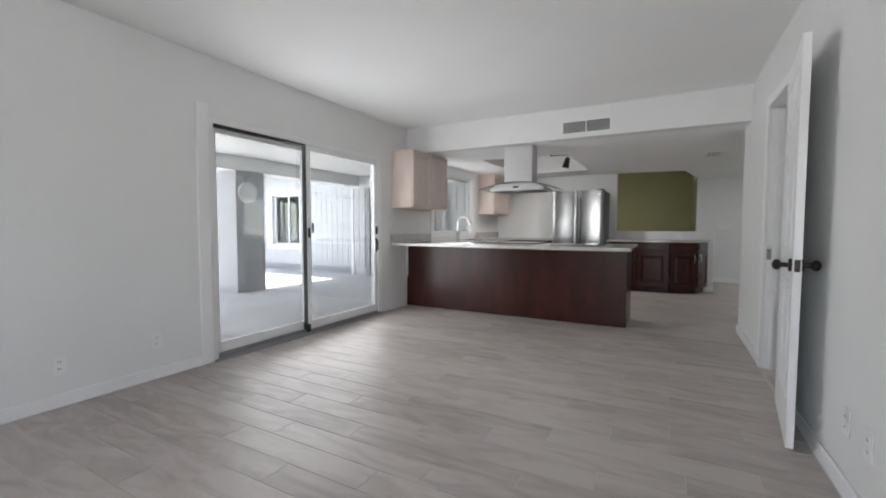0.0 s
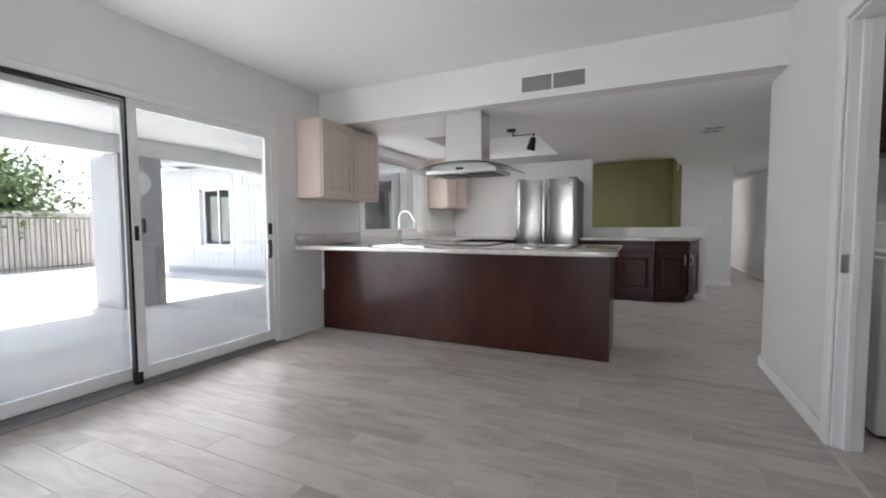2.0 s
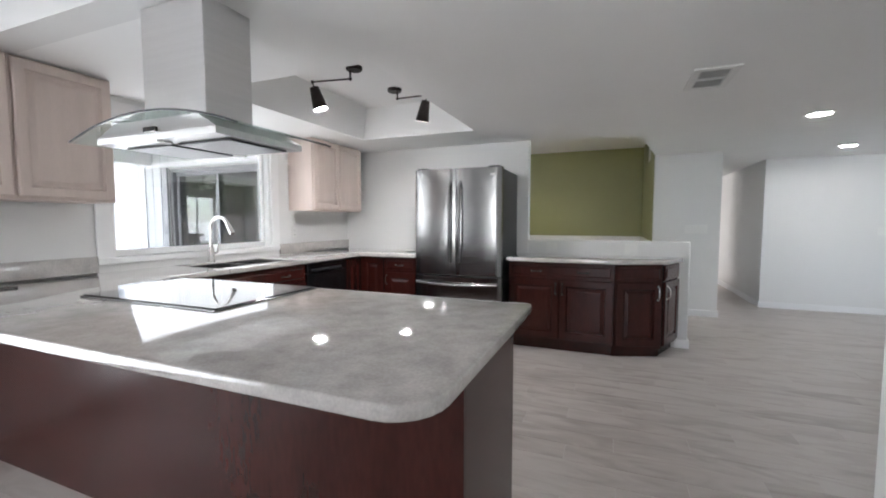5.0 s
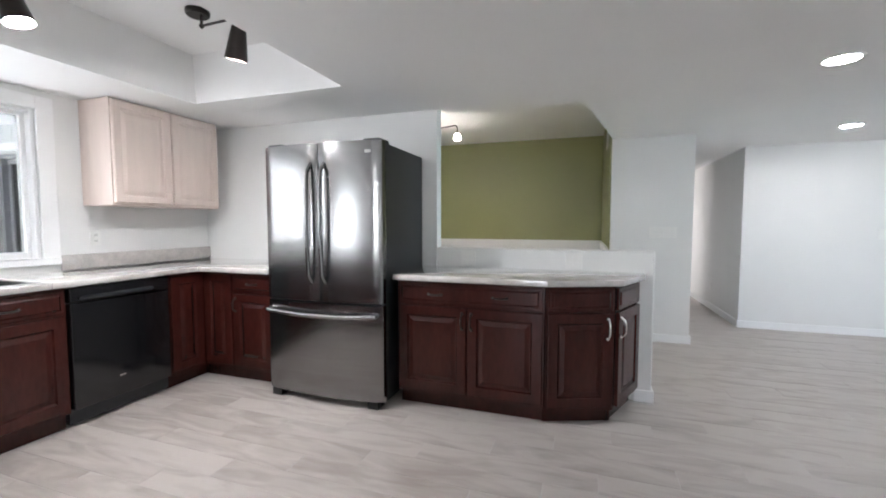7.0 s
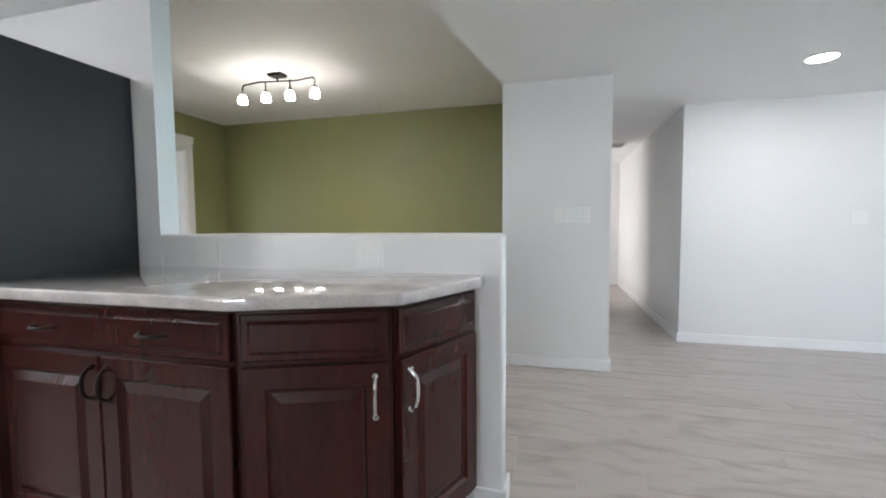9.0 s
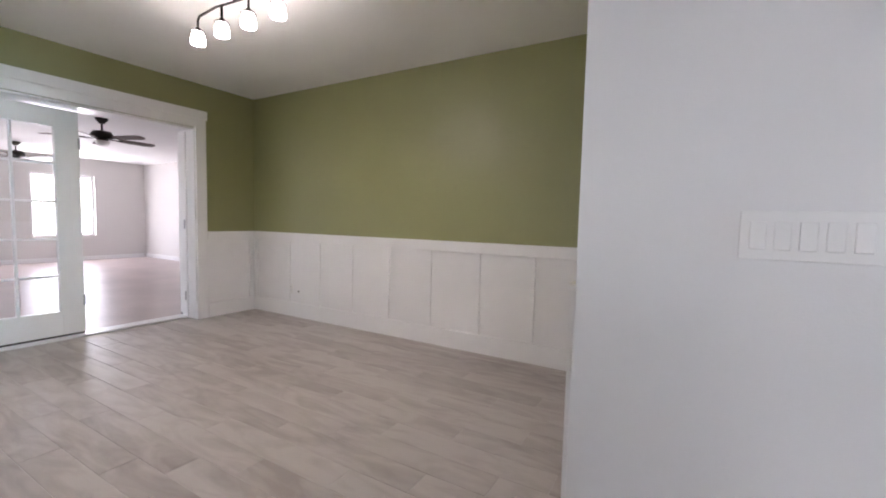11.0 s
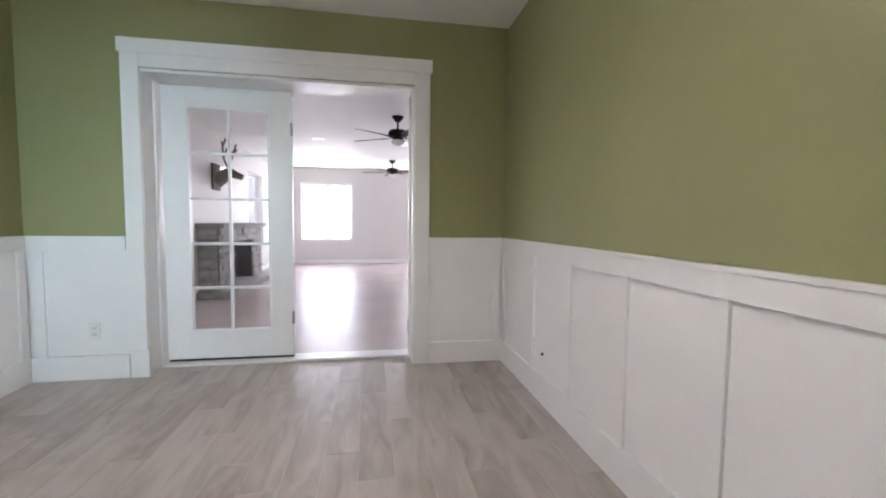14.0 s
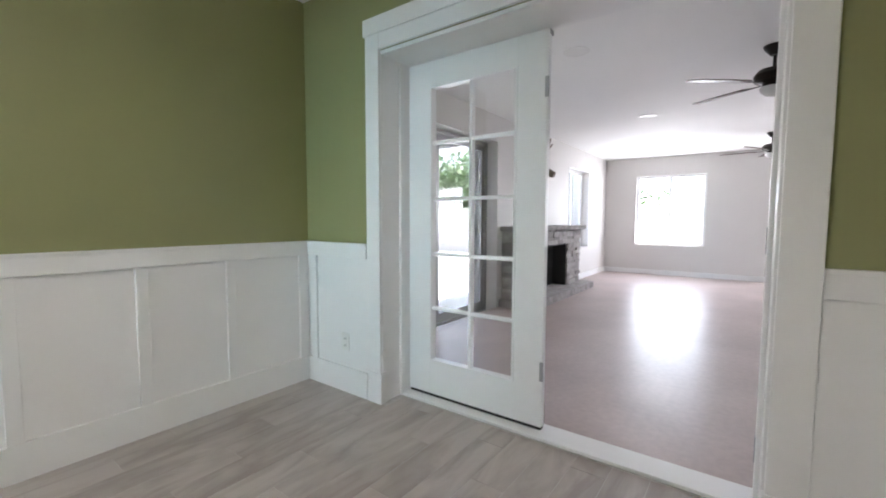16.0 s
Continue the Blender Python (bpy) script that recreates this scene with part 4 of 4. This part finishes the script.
    part("bulb", lathe(bmesh.new(), [(0.0, -0.208), (0.03, -0.208), (0.051, -0.202), (0.051, -0.19), (0.0, -0.17)]), SPOTBULB, sh, "glowing bulb face", smooth=True)


swing_spot(-1.60, 6.07, 196, -3, 16)
swing_spot(-1.57, 6.65, -6, 4, 15)


def can_light(x, y, z, lit=True):
    c = thing("recessed_light", Matrix.Translation((x, y, z)), "round recessed ceiling light" + (", lit" if lit else ", unlit"), "ceiling light", "recessed lights")
    part("trim_ring", lathe(bmesh.new(), [(0.098, 0.0), (0.10, -0.004), (0.085, -0.006), (0.076, -0.001)], seg=32), PLASTIC, c, smooth=True)
    part("lens", lathe(bmesh.new(), [(0.0, -0.002), (0.078, -0.002), (0.078, 0.0)], seg=32), LAMPGLOW if lit else PLASTIC, c, "glowing lens" if lit else "")


can_light(1.80, 7.72, 2.13)
can_light(2.78, 9.67, 2.13)
for x, y in ((-5.1, 9.75), (-7.6, 9.8)):
    can_light(x, y, 2.42, False)
can_light(-5.0, 2.6, 2.435, False)
# unseen laundry light, added to brighten what shows through the doorway
can_light(1.9, 3.3, 2.40)


def grille(name, m, w, h, slats, label, cross=1, category="air vent", f=0.022, bar=False):
    """A register with its face towards -y: w wide, h high."""
    g = thing(name, m, label, category)
    # dark sheet behind the slats, the duct's shade put in as colour
    part("duct_shade", boxes((0.012, w - 0.012, -0.003, 0.0, 0.012, h - 0.012)), VENTDARK, g)
    if bar:
        part("divider", boxes((f, w - f, -0.011, -0.003, h / 2 - 0.009, h / 2 + 0.009)), PLASTIC, g)
    part("frame", boxes((0, f, -0.010, 0, 0, h), (w - f, w, -0.010, 0, 0, h), (f, w - f, -0.010, 0, 0, f), (f, w - f, -0.010, 0, h - f, h), bevel=0.002), PLASTIC, g)
    for k in range(cross):
        xc = w * (k + 1) / (cross + 1)
        part("divider", boxes((xc - 0.008, xc + 0.008, -0.010, -0.003, f, h - f)), PLASTIC, g)
    me = None
    n = slats
    for i in range(n):
        x = f + (w - 2 * f) * (i + 0.5) / n
        if me is None:
            me = mesh_of("slat", boxes((-0.0018, 0.0018, -0.009, -0.003, f, h - f)), PLASTIC)
        ob = new("slat", me)
        ob.parent = g
        ob.matrix_basis = Matrix.Translation((x, 0, 0)) @ Matrix.Rotation(0.0, 4, "Z")
    return g


grille("return_air_grille", Matrix.Translation((-0.86, 4.398, 2.165)), 0.545, 0.165, 36, "white louvred air return grille on the header")
grille("ceiling_vent", Matrix.Translation((0.66, 6.58, 2.13)) @ Matrix.Rotation(radians(90), 4, "X"), 0.24, 0.42, 12, "white louvred ceiling air vent", 0, f=0.042, bar=True)
grille("ceiling_vent", Matrix.Translation((1.70, 12.66, 2.13)) @ Matrix.Rotation(radians(90), 4, "X"), 0.36, 0.36, 14, "white louvred hall ceiling vent", 0)
grille("wall_vent", Matrix.Translation((0.742, 10.45, 2.15)) @ Matrix.Rotation(radians(-90), 4, "Z"), 0.30, 0.20, 14, "white louvred wall vent on green paint", 0)

# dining room track lamp
tl = thing("track_lamp", Matrix.Translation((-1.50, 10.06, 2.57)), "bronze ceiling bar lamp with four lit glass shades", "ceiling lamp")
part("canopy", boxes((-0.075, 0.075, -0.055, 0.055, -0.028, 0.0), bevel=0.005), BRONZE, tl)
bm = bmesh.new()
rod(bm, (0, 0, -0.028), (0, 0, -0.07), 0.010)
pts = [(-0.41, 0, -0.155)] + [(-0.41, 0, -0.10), (-0.39, 0, -0.075)] + [(-0.2, 0, -0.058), (0, 0, -0.07), (0.2, 0, -0.082), (0.39, 0, -0.066), (0.41, 0, -0.085), (0.41, 0, -0.155)]
tube(bm, pts, 0.0075, 8)
for x in (-0.137, 0.137):
    rod(bm, (x, 0, -0.065), (x, 0, -0.155), 0.0075)
part("bar", bm, BRONZE, tl, smooth=True)
for x in (-0.41, -0.137, 0.137, 0.41):
    # added shield that keeps the shade's glow off the ceiling
    part("glow_shield", lathe(bmesh.new(), [(0.012, -0.158), (0.040, -0.166), (0.044, -0.176), (0.040, -0.176)], (x, 0, 0), 16), BRONZE, tl)
    part("socket", lathe(bmesh.new(), [(0.0, -0.145), (0.018, -0.148), (0.022, -0.172)], (x, 0, 0), 16), BRONZE, tl)
    part("shade", lathe(bmesh.new(), [(0.020, -0.165), (0.036, -0.185), (0.046, -0.225), (0.044, -0.255), (0.038, -0.25), (0.0, -0.215)], (x, 0, 0), 20), BULB, tl, "glowing frosted glass shade", smooth=True)
    part("bulb", lathe(bmesh.new(), [(0.0, -0.247), (0.030, -0.245), (0.032, -0.238), (0.0, -0.235)], (x, 0, 0), 16), BULBCORE, tl, "bright bulb inside the shade", smooth=True)


# ceiling fans in the bonus room
def fan(m):
    f = thing("ceiling_fan", m, "dark bronze five blade ceiling fan with a light bowl", "ceiling fan", "bonus room fans")
    part("canopy", lathe(bmesh.new(), [(0.03, -0.07), (0.07, -0.02), (0.075, 0.0)]), BRONZE, f, smooth=True)
    part("rod", rod(bmesh.new(), (0, 0, -0.06), (0, 0, -0.17), 0.012), BRONZE, f)
    part("motor", lathe(bmesh.new(), [(0.03, -0.16), (0.10, -0.175), (0.125, -0.21), (0.12, -0.255), (0.07, -0.275), (0.06, -0.30), (0.0, -0.30)]), BRONZE, f, smooth=True)
    part("light_bowl", lathe(bmesh.new(), [(0.085, -0.30), (0.08, -0.33), (0.05, -0.36), (0.0, -0.372)]), GLOBE, f, "white glass bowl", smooth=True)
    for k in range(5):
        r = Matrix.Rotation(radians(72 * k + 20), 4, "Z")
        b = part("blade", prism(bmesh.new(), [(0.19, -0.045), (0.30, -0.062), (0.58, -0.068), (0.64, -0.045), (0.65, 0.0), (0.64, 0.045), (0.58, 0.068), (0.30, 0.062), (0.19, 0.045)], -0.004, 0.004), BLADE, f, at=Matrix.Translation((0, 0, -0.262)) @ r @ Matrix.Rotation(radians(-11), 4, "X"))
        part("bracket", boxes((0.09, 0.24, -0.018, 0.018, -0.010, -0.004), bevel=0.002), BRONZE, b)


fan(Matrix.Translation((-5.85, 10.98, 2.42)))
fan(Matrix.Translation((-9.7, 11.1, 2.42)) @ Matrix.Rotation(radians(25), 4, "Z"))


# ---- switches and outlets ----
def plate(name, m, gangs, label, kind="outlet"):
    p = thing(name, m, label, "switch" if kind == "switch" else "outlet")
    w = 0.07 + 0.046 * (gangs - 1)
    part("cover", boxes((-w / 2, w / 2, -0.006, 0, -0.057, 0.057), bevel=0.002), PLASTIC, p)
    for g in range(gangs):
        x = (g - (gangs - 1) / 2) * 0.046
        if kind == "switch":
            part("toggle", boxes((x - 0.016, x + 0.016, -0.010, -0.006, -0.033, 0.033), bevel=0.002), PLASTIC, p)
        else:
            for z in (-0.022, 0.022):
                part("socket", boxes((x - 0.016, x + 0.016, -0.0085, -0.006, z - 0.015, z + 0.015), bevel=0.002), PLASTIC, p)
                if gangs == 1:
                    part("slot", boxes((x - 0.008, x - 0.005, -0.0088, -0.0084, z - 0.006, z + 0.006), (x + 0.005, x + 0.008, -0.0088, -0.0084, z - 0.006, z + 0.006)), RUBBER, p)
    return p


def on(x, y, z, rz):
    return Matrix.Translation((x, y, z)) @ Matrix.Rotation(radians(rz), 4, "Z")


plate("light_switch", on(1.26, 9.619, 1.145, 0), 5, "white five gang light switch plate on the wall", "switch")
plate("light_switch", on(3.56, 10.599, 1.12, 0), 2, "white light switch plate on the living room wall", "switch")
plate("light_switch", on(-2.999, 4.0, 1.15, 90), 1, "white light switch beside the sliding door", "switch")
plate("outlet", on(-0.36, 7.949, 0.968, 0), 2, "white wall outlet above the worktop")
plate("outlet", on(0.424, 7.949, 0.968, 0), 2, "white wall outlet above the worktop")
plate("outlet", on(2.249, 11.75, 0.33, -90), 1, "white wall outlet in the hall")
plate("outlet", on(-2.999, 1.10, 0.28, 90), 1, "white wall outlet near the floor")
plate("outlet", on(-2.999, 0.55, 0.26, 90), 1, "white blank plate near the floor")
plate("outlet", on(0.929, 1.74, 0.31, -90), 1, "white wall outlet behind the open door")
plate("outlet", on(0.929, 1.52, 0.31, -90), 1, "white cable plate behind the open door")
plate("outlet", on(-2.93, 11.671, 0.325, 0), 1, "white outlet set in the wainscot")
plate("outlet", on(-2.999, 6.95, 1.13, 90), 1, "white wall outlet above the backsplash")
cj = thing("cable_jack", on(-2.80, 11.671, 0.30, 0), "small dark cable jack on the wainscot", "cable jack")
part("jack", rod(bmesh.new(), (0, 0, 0), (0, -0.01, 0), 0.010, 0.008, 10), RUBBER, cj)
plate("outlet", on(-3.601, 8.80, 0.33, 90), 1, "white outlet set in the wainscot")

# ---- laundry room ----
ws = thing("washing_machine", Matrix.Translation((1.16, 3.70, 0)), "white top loading washing machine", "washing machine")
part("body", boxes((0, 0.68, 0, 0.66, 0.02, 0.92), bevel=0.012), PLASTIC, ws)
part("lid", boxes((0.05, 0.63, 0.02, 0.50, 0.92, 0.945), bevel=0.008), PLASTIC, ws)
part("console", boxes((0, 0.68, 0.53, 0.66, 0.921, 1.10), bevel=0.012), PLASTIC, ws)
part("dial", rod(bmesh.new(), (0.10, 0.53, 1.02), (0.10, 0.50, 1.02), 0.035, 0.03, 20), CHROME, ws, "round control dial", smooth=True)
part("foot", boxes((0.04, 0.64, 0.04, 0.62, 0, 0.02)), RUBBER, ws)
lc = thing("laundry_cabinet", Matrix.Translation((1.10, 4.34, 1.52)), "brown wooden wall cabinet above the washer", "cabinet")
part("body", boxes((0, 1.5, 0, 0.335, 0, 0.80), bevel=0.003), CHERRY, lc)
for i in range(3):
    front("door", lc, 0.01 + i * 0.497, 0.01, 0.487, 0.78, 0, CHERRY)
vb = thing("water_valve_box", Matrix.Translation((1.34, 4.679, 1.24)), "recessed grey washer valve box with hose tap", "valve box")
part("box", boxes((-0.09, 0.09, -0.02, 0, -0.08, 0.08), bevel=0.004), ALU, vb)
part("valve", rod(bmesh.new(), (0, -0.02, 0), (0, -0.07, 0), 0.035, 0.03, 16), CHROME, vb)

# ---- bonus room fireplace ----
fp = thing("fireplace", Matrix.Translation((-7.75, 8.302, 0)), "stacked grey stone fireplace with raised hearth and mantel", "fireplace")
FH, FI = 1.10, 0.50
part("core", boxes((-FH, -FI, 0, 0.26, 0, 0.98), (FI, FH, 0, 0.26, 0, 0.98), (-FI, FI, 0, 0.26, 0.74, 0.98)), SOOT, fp)
part("firebox", boxes((-FI, FI, 0, 0.05, 0.10, 0.74)), SOOT, fp, "dark firebox")
part("hearth", boxes((-FH - 0.10, FH + 0.10, 0, 0.50, 0, 0.10), bevel=0.01), LEDGE, fp, "raised stone hearth")
part("mantel", boxes((-FH - 0.08, FH + 0.08, 0, 0.36, 0.98, 1.04), bevel=0.006), LEDGE, fp, "grey stone mantel shelf")
rs = random.Random(5)
z = 0.10
while z < 0.96:
    h = min(rs.choice((0.05, 0.065, 0.08)), 0.978 - z)
    for x0, x1 in ((-FH, -FI), (FI, FH)) if z < 0.70 else ((-FH, FH),):
        x = x0
        while x < x1 - 0.01:
            w = min(rs.uniform(0.16, 0.40), x1 - x)
            part("stone", boxes((x + 0.002, x + w - 0.002, 0.255, 0.27 + rs.uniform(0, 0.03), z + 0.002, z + h - 0.002)), LEDGE, fp)
            x += w
    for sx in (-1, 1):
        a, b = sorted((sx * (FH - 0.002), sx * (FH + 0.01 + rs.uniform(0, 0.02))))
        part("stone", boxes((a, b, 0.0, 0.25, z + 0.002, z + h - 0.002)), LEDGE, fp)
    z += h
# plain antlered wall ornament above the mantel
bm = boxes((-0.16, 0.16, 0.0, 0.03, -0.22, 0.18), bevel=0.012)
rod(bm, (0, 0.02, -0.08), (0, 0.22, 0.06), 0.11, 0.075, 14)
rod(bm, (0, 0.20, 0.06), (0, 0.40, -0.02), 0.075, 0.04, 12)
for sx in (-1, 1):
    tube(bm, [(sx * 0.04, 0.2, 0.12), (sx * 0.16, 0.18, 0.24), (sx * 0.26, 0.2, 0.40), (sx * 0.24, 0.24, 0.52)], 0.014, 8)
    tube(bm, [(sx * 0.16, 0.18, 0.24), (sx * 0.13, 0.22, 0.40)], 0.011, 8)
    tube(bm, [(sx * 0.24, 0.2, 0.36), (sx * 0.36, 0.22, 0.46)], 0.011, 8)
orn = tagged(new("wall_ornament", mesh_of("wall_ornament", bm, BARK, True)), "brown antlered wall ornament above the fireplace", "wall ornament")
orn.matrix_basis = Matrix.Translation((-7.35, 8.302, 1.76))

# ---- patio and garden ----
structure("ground", boxes((-900, 900, -900, 900, -0.30, -0.13)), CONC, "pale sunlit concrete yard reaching to the horizon")
structure("patio_roof", boxes((-7.4, -3.14, -6.0, 8.0, 2.44, 2.60)), CEIL, "white painted patio ceiling", "patio roof")
structure("patio_beam", boxes((-7.2, -6.84, -6.0, 8.0, 2.17, 2.44), bevel=0.005), WHITE, "white painted patio edge beam", "beam")
structure("patio_post", boxes((-7.55, -6.80, 4.43, 5.05, -0.13, 2.17), bevel=0.012), STUCCO, "square grey stucco patio pillar", "pillar")
structure("roof_wing", boxes((-11.9, -3.9, 7.6, 14.5, 2.72, 2.9), (-12.0, -3.9, 7.45, 7.6, 2.58, 2.9)), STUCCO, "roof slab and fascia of the bonus wing", "roof")
sid = structure("siding_base", boxes((-11.6, -7.0, 7.985, 7.998, -0.13, 0.05), (-3.9, -3.14, 8.0, 8.05, -0.13, 2.6)), STUCCO, "grey concrete footing under the siding", "footing")
sd = tagged(new("siding"), "white painted vertical board siding", "siding", kind="structure")
x = -11.6
while x < -3.15:
    w = 0.19
    if not (-10.33 < x + w and x < -8.92) and not (-6.6 < x + w and x < -4.2):
        part("board", boxes((x + 0.004, x + w - 0.004, 7.975, 7.998, 0.05, 2.60)), SIDING, sd)
    elif -10.33 < x + w and x < -8.92:
        part("board", boxes((x + 0.004, x + w - 0.004, 7.978, 7.998, 0.05, 0.475)), SIDING, sd)
        part("board", boxes((x + 0.004, x + w - 0.004, 7.978, 7.998, 2.175, 2.60)), SIDING, sd)
    else:
        part("board", boxes((x + 0.004, x + w - 0.004, 7.978, 7.998, 2.11, 2.60)), SIDING, sd)
    x += w
th = thing("wall_thermometer", Matrix.Translation((-6.798, 4.67, 1.76)) @ R90, "round white dial thermometer on the pillar", "thermometer")
bm = bmesh.new()
rod(bm, (0, 0, 0), (0, -0.025, 0), 0.20, 0.194, 36)
part("case", bm, PLASTIC, th)
bm = bmesh.new()
for k in range(24):
    a = radians(k * 15)
    r0 = 0.148 if k % 2 else 0.132
    rod(bm, (r0 * math.cos(a), -0.0265, r0 * math.sin(a)), (0.168 * math.cos(a), -0.0265, 0.168 * math.sin(a)), 0.003, 0.003, 5)
part("scale", bm, ALU, th, "ring of grey tick marks")
part("needle", rod(bmesh.new(), (-0.05, -0.028, 0.005), (0.09, -0.028, -0.01), 0.004, 0.002, 6), BRONZE, th)

structure("slider_trim_exterior", boxes((-7.10, -4.0, 7.95, 7.974, 2.13, 2.21), (-7.10, -7.03, 7.95, 7.974, -0.13, 2.13), bevel=0.003), TRIM, "white exterior trim over the bonus room slider", "trim")
structure("slider_surround", boxes((-6.62, -6.5, 7.96, 7.99, -0.13, 2.12), (-4.3, -4.18, 7.96, 7.99, -0.13, 2.12)), STUCCO, "grey exterior jamb beside the slider", "trim")
fence = tagged(new("fence"), "weathered grey board garden fence", "fence")
rf = random.Random(3)
for k in range(98):
    y = -6 + k * 0.15
    part("board", boxes((-15.32, -15.3, y, y + 0.142, -0.13, 1.55 + rf.uniform(-0.02, 0.02))), FENCE, fence)
part("rail", boxes((-15.36, -15.32, -6, 8.7, 0.3, 0.39), (-15.36, -15.32, -6, 8.7, 1.2, 1.29)), FENCE, fence)
gf = tagged(new("pool_fence"), "thin dark metal yard fence in front of the boards", "fence")
for k in range(26):
    y = 5.6 + k * 0.11
    part("picket", boxes((-14.61, -14.595, y, y + 0.015, -0.13, 1.38)), BRONZE, gf)
part("rail", boxes((-14.615, -14.59, 5.6, 8.4, 1.34, 1.37), (-14.615, -14.59, 5.6, 8.4, 0.0, 0.03)), BRONZE, gf)


def tree(x, y, h, r, seed):
    t = thing("tree", Matrix.Translation((x, y, -0.13)), "leafy green garden tree behind the fence", "tree", "garden trees")
    g = random.Random(seed)
    bm = bmesh.new()
    rod(bm, (0, 0, 0), (0.1, 0.05, h * 0.45), 0.16, 0.11, 10)
    tips = []
    for k in range(9):
        a, el = g.uniform(0, 6.28), g.uniform(0.4, 1.3)
        p0 = Vector((0.05, 0.03, h * g.uniform(0.22, 0.45)))
        p1 = p0 + Vector((math.cos(a) * math.cos(el), math.sin(a) * math.cos(el), math.sin(el))) * r * g.uniform(0.7, 1.2)
        rod(bm, p0, p1, 0.06, 0.02, 7)
        tips += [p1, p0.lerp(p1, 0.6)]
    part("trunk", bm, BARK, t)
    vs, fs = [], []
    for k in range(6500):
        c = g.choice(tips) + Vector((g.gauss(0, 1), g.gauss(0, 1), g.gauss(0, 0.9))) * r * 0.40
        s = g.uniform(0.06, 0.14)
        q = Euler((g.uniform(-1, 1), g.uniform(-1, 1), g.uniform(0, 6.28))).to_matrix()
        i = len(vs)
        vs += [tuple(c + q @ Vector(v)) for v in ((-s, 0, 0), (0, -s * 0.5, 0.02), (s, 0, 0), (0, s * 0.5, 0.02))]
        fs.append((i, i + 1, i + 2, i + 3))
    me = bpy.data.meshes.new("crown")
    me.from_pydata(vs, [], fs)
    me.materials.append(LEAF)
    ob = new("crown", me)
    ob.parent = t


for i, (x, y, h, r) in enumerate(((-16.9, 2.2, 4.4, 1.6), (-16.7, 4.3, 4.0, 1.5), (-17.0, 6.2, 4.5, 1.5), (-16.8, 0.0, 4.6, 1.7), (-17.2, -2.4, 4.4, 1.7))):
    tree(x, y, h, r, i)

# ---- floors, plank by plank ----
structure("floor", boxes((-3.0, 6.0, -3.06, 8.0, -0.12, -0.0016), (-3.9, 6.0, 8.0, 11.8, -0.12, -0.0016), (1.4, 2.4, 11.8, 14.3, -0.12, -0.0016)), GROUT, "grout bed of the plank tile floor")
structure("floor_bonus", boxes((-11.5, -3.905, 8.3, 14.0, -0.12, 0.0)), PINKFLOOR, "glossy sealed pinkish concrete floor", "floor")
PITCH, LONG, GAP = 0.158, 0.915, 0.0014


def spans(y):
    if y < 4.75:
        return [(-2.995, 0.912)] + ([(1.06, 2.78)] if 2.05 < y < 4.6 else []) + ([(0.93, 1.05)] if 2.83 < y < 3.49 else [])
    if y < 7.9:
        return [(-2.995, 5.99)]
    if y < 8.45:
        return [(0.97, 5.99), (-1.65, 0.97)] if y > 8.06 else [(0.97, 5.99)]
    if y < 9.6:
        return [(-3.60 if not 9.13 < y < 9.9 else -3.76, 5.99)]
    if y < 10.55:
        return [(-3.60 if not y < 10.95 else -3.76, 0.74), (1.545, 5.99)]
    if y < 11.66:
        return [(-3.60 if y > 10.95 else -3.76, 0.74), (1.545, 2.235)]
    return [(1.545, 2.235)]


def chosen(x, y):
    return (0.2 < y < 4.2 and x < 1.0) or (8.5 < y < 11.6 and x < 0.7) or (5.3 < y < 7.2 and -2.3 < x < 1.6)


floor = bpy.data.objects["floor"]
rp = random.Random(11)
rest_v, rest_f = [], []
shared = {}
row = 0
y = -3.0
while y < 14.1:
    shift = (row % 3) * LONG / 3 + rp.uniform(-0.06, 0.06)
    for a, b in spans(y + PITCH / 2):
        x = math.floor((a - shift) / LONG) * LONG + shift
        while x < b:
            x0, x1 = max(x, a) + GAP, min(x + LONG, b) - GAP
            x += LONG
            if x1 - x0 < 0.02:
                continue
            lift = rp.uniform(-0.0006, 0.0006)
            y0, y1 = y + GAP, y + PITCH - GAP
            if chosen((x0 + x1) / 2, y):
                ln = round(x1 - x0, 3)
                if ln not in shared:
                    bm = bmesh.new()
                    box(bm, 0, ln, 0, y1 - y0, -0.006, 0.0)
                    es = [e for e in bm.edges if all(v.co.z > -0.001 for v in e.verts)]
                    bmesh.ops.bevel(bm, geom=es, offset=0.0006, segments=1, affect="EDGES")
                    shared[ln] = mesh_of("plank", bm, PLANK)
                ob = new("plank", shared[ln])
                ob.parent = floor
                ob.matrix_basis = Matrix.Translation((x0, y0, lift))
            else:
                i = len(rest_v)
                rest_v += [(u, v, w) for w in (-0.006, lift) for u, v in ((x0, y0), (x1, y0), (x1, y1), (x0, y1))]
                rest_f += [tuple(i + k for k in f) for f in ((4, 5, 6, 7), (0, 1, 5, 4), (1, 2, 6, 5), (2, 3, 7, 6), (3, 0, 4, 7))]
    y += PITCH
    row += 1
me = bpy.data.meshes.new("planks")
me.from_pydata(rest_v, [], rest_f)
me.materials.append(PLANK)
ob = tagged(new("planks", me), "grey brown wood-look plank tiles", kind="stuff")
ob.parent = floor
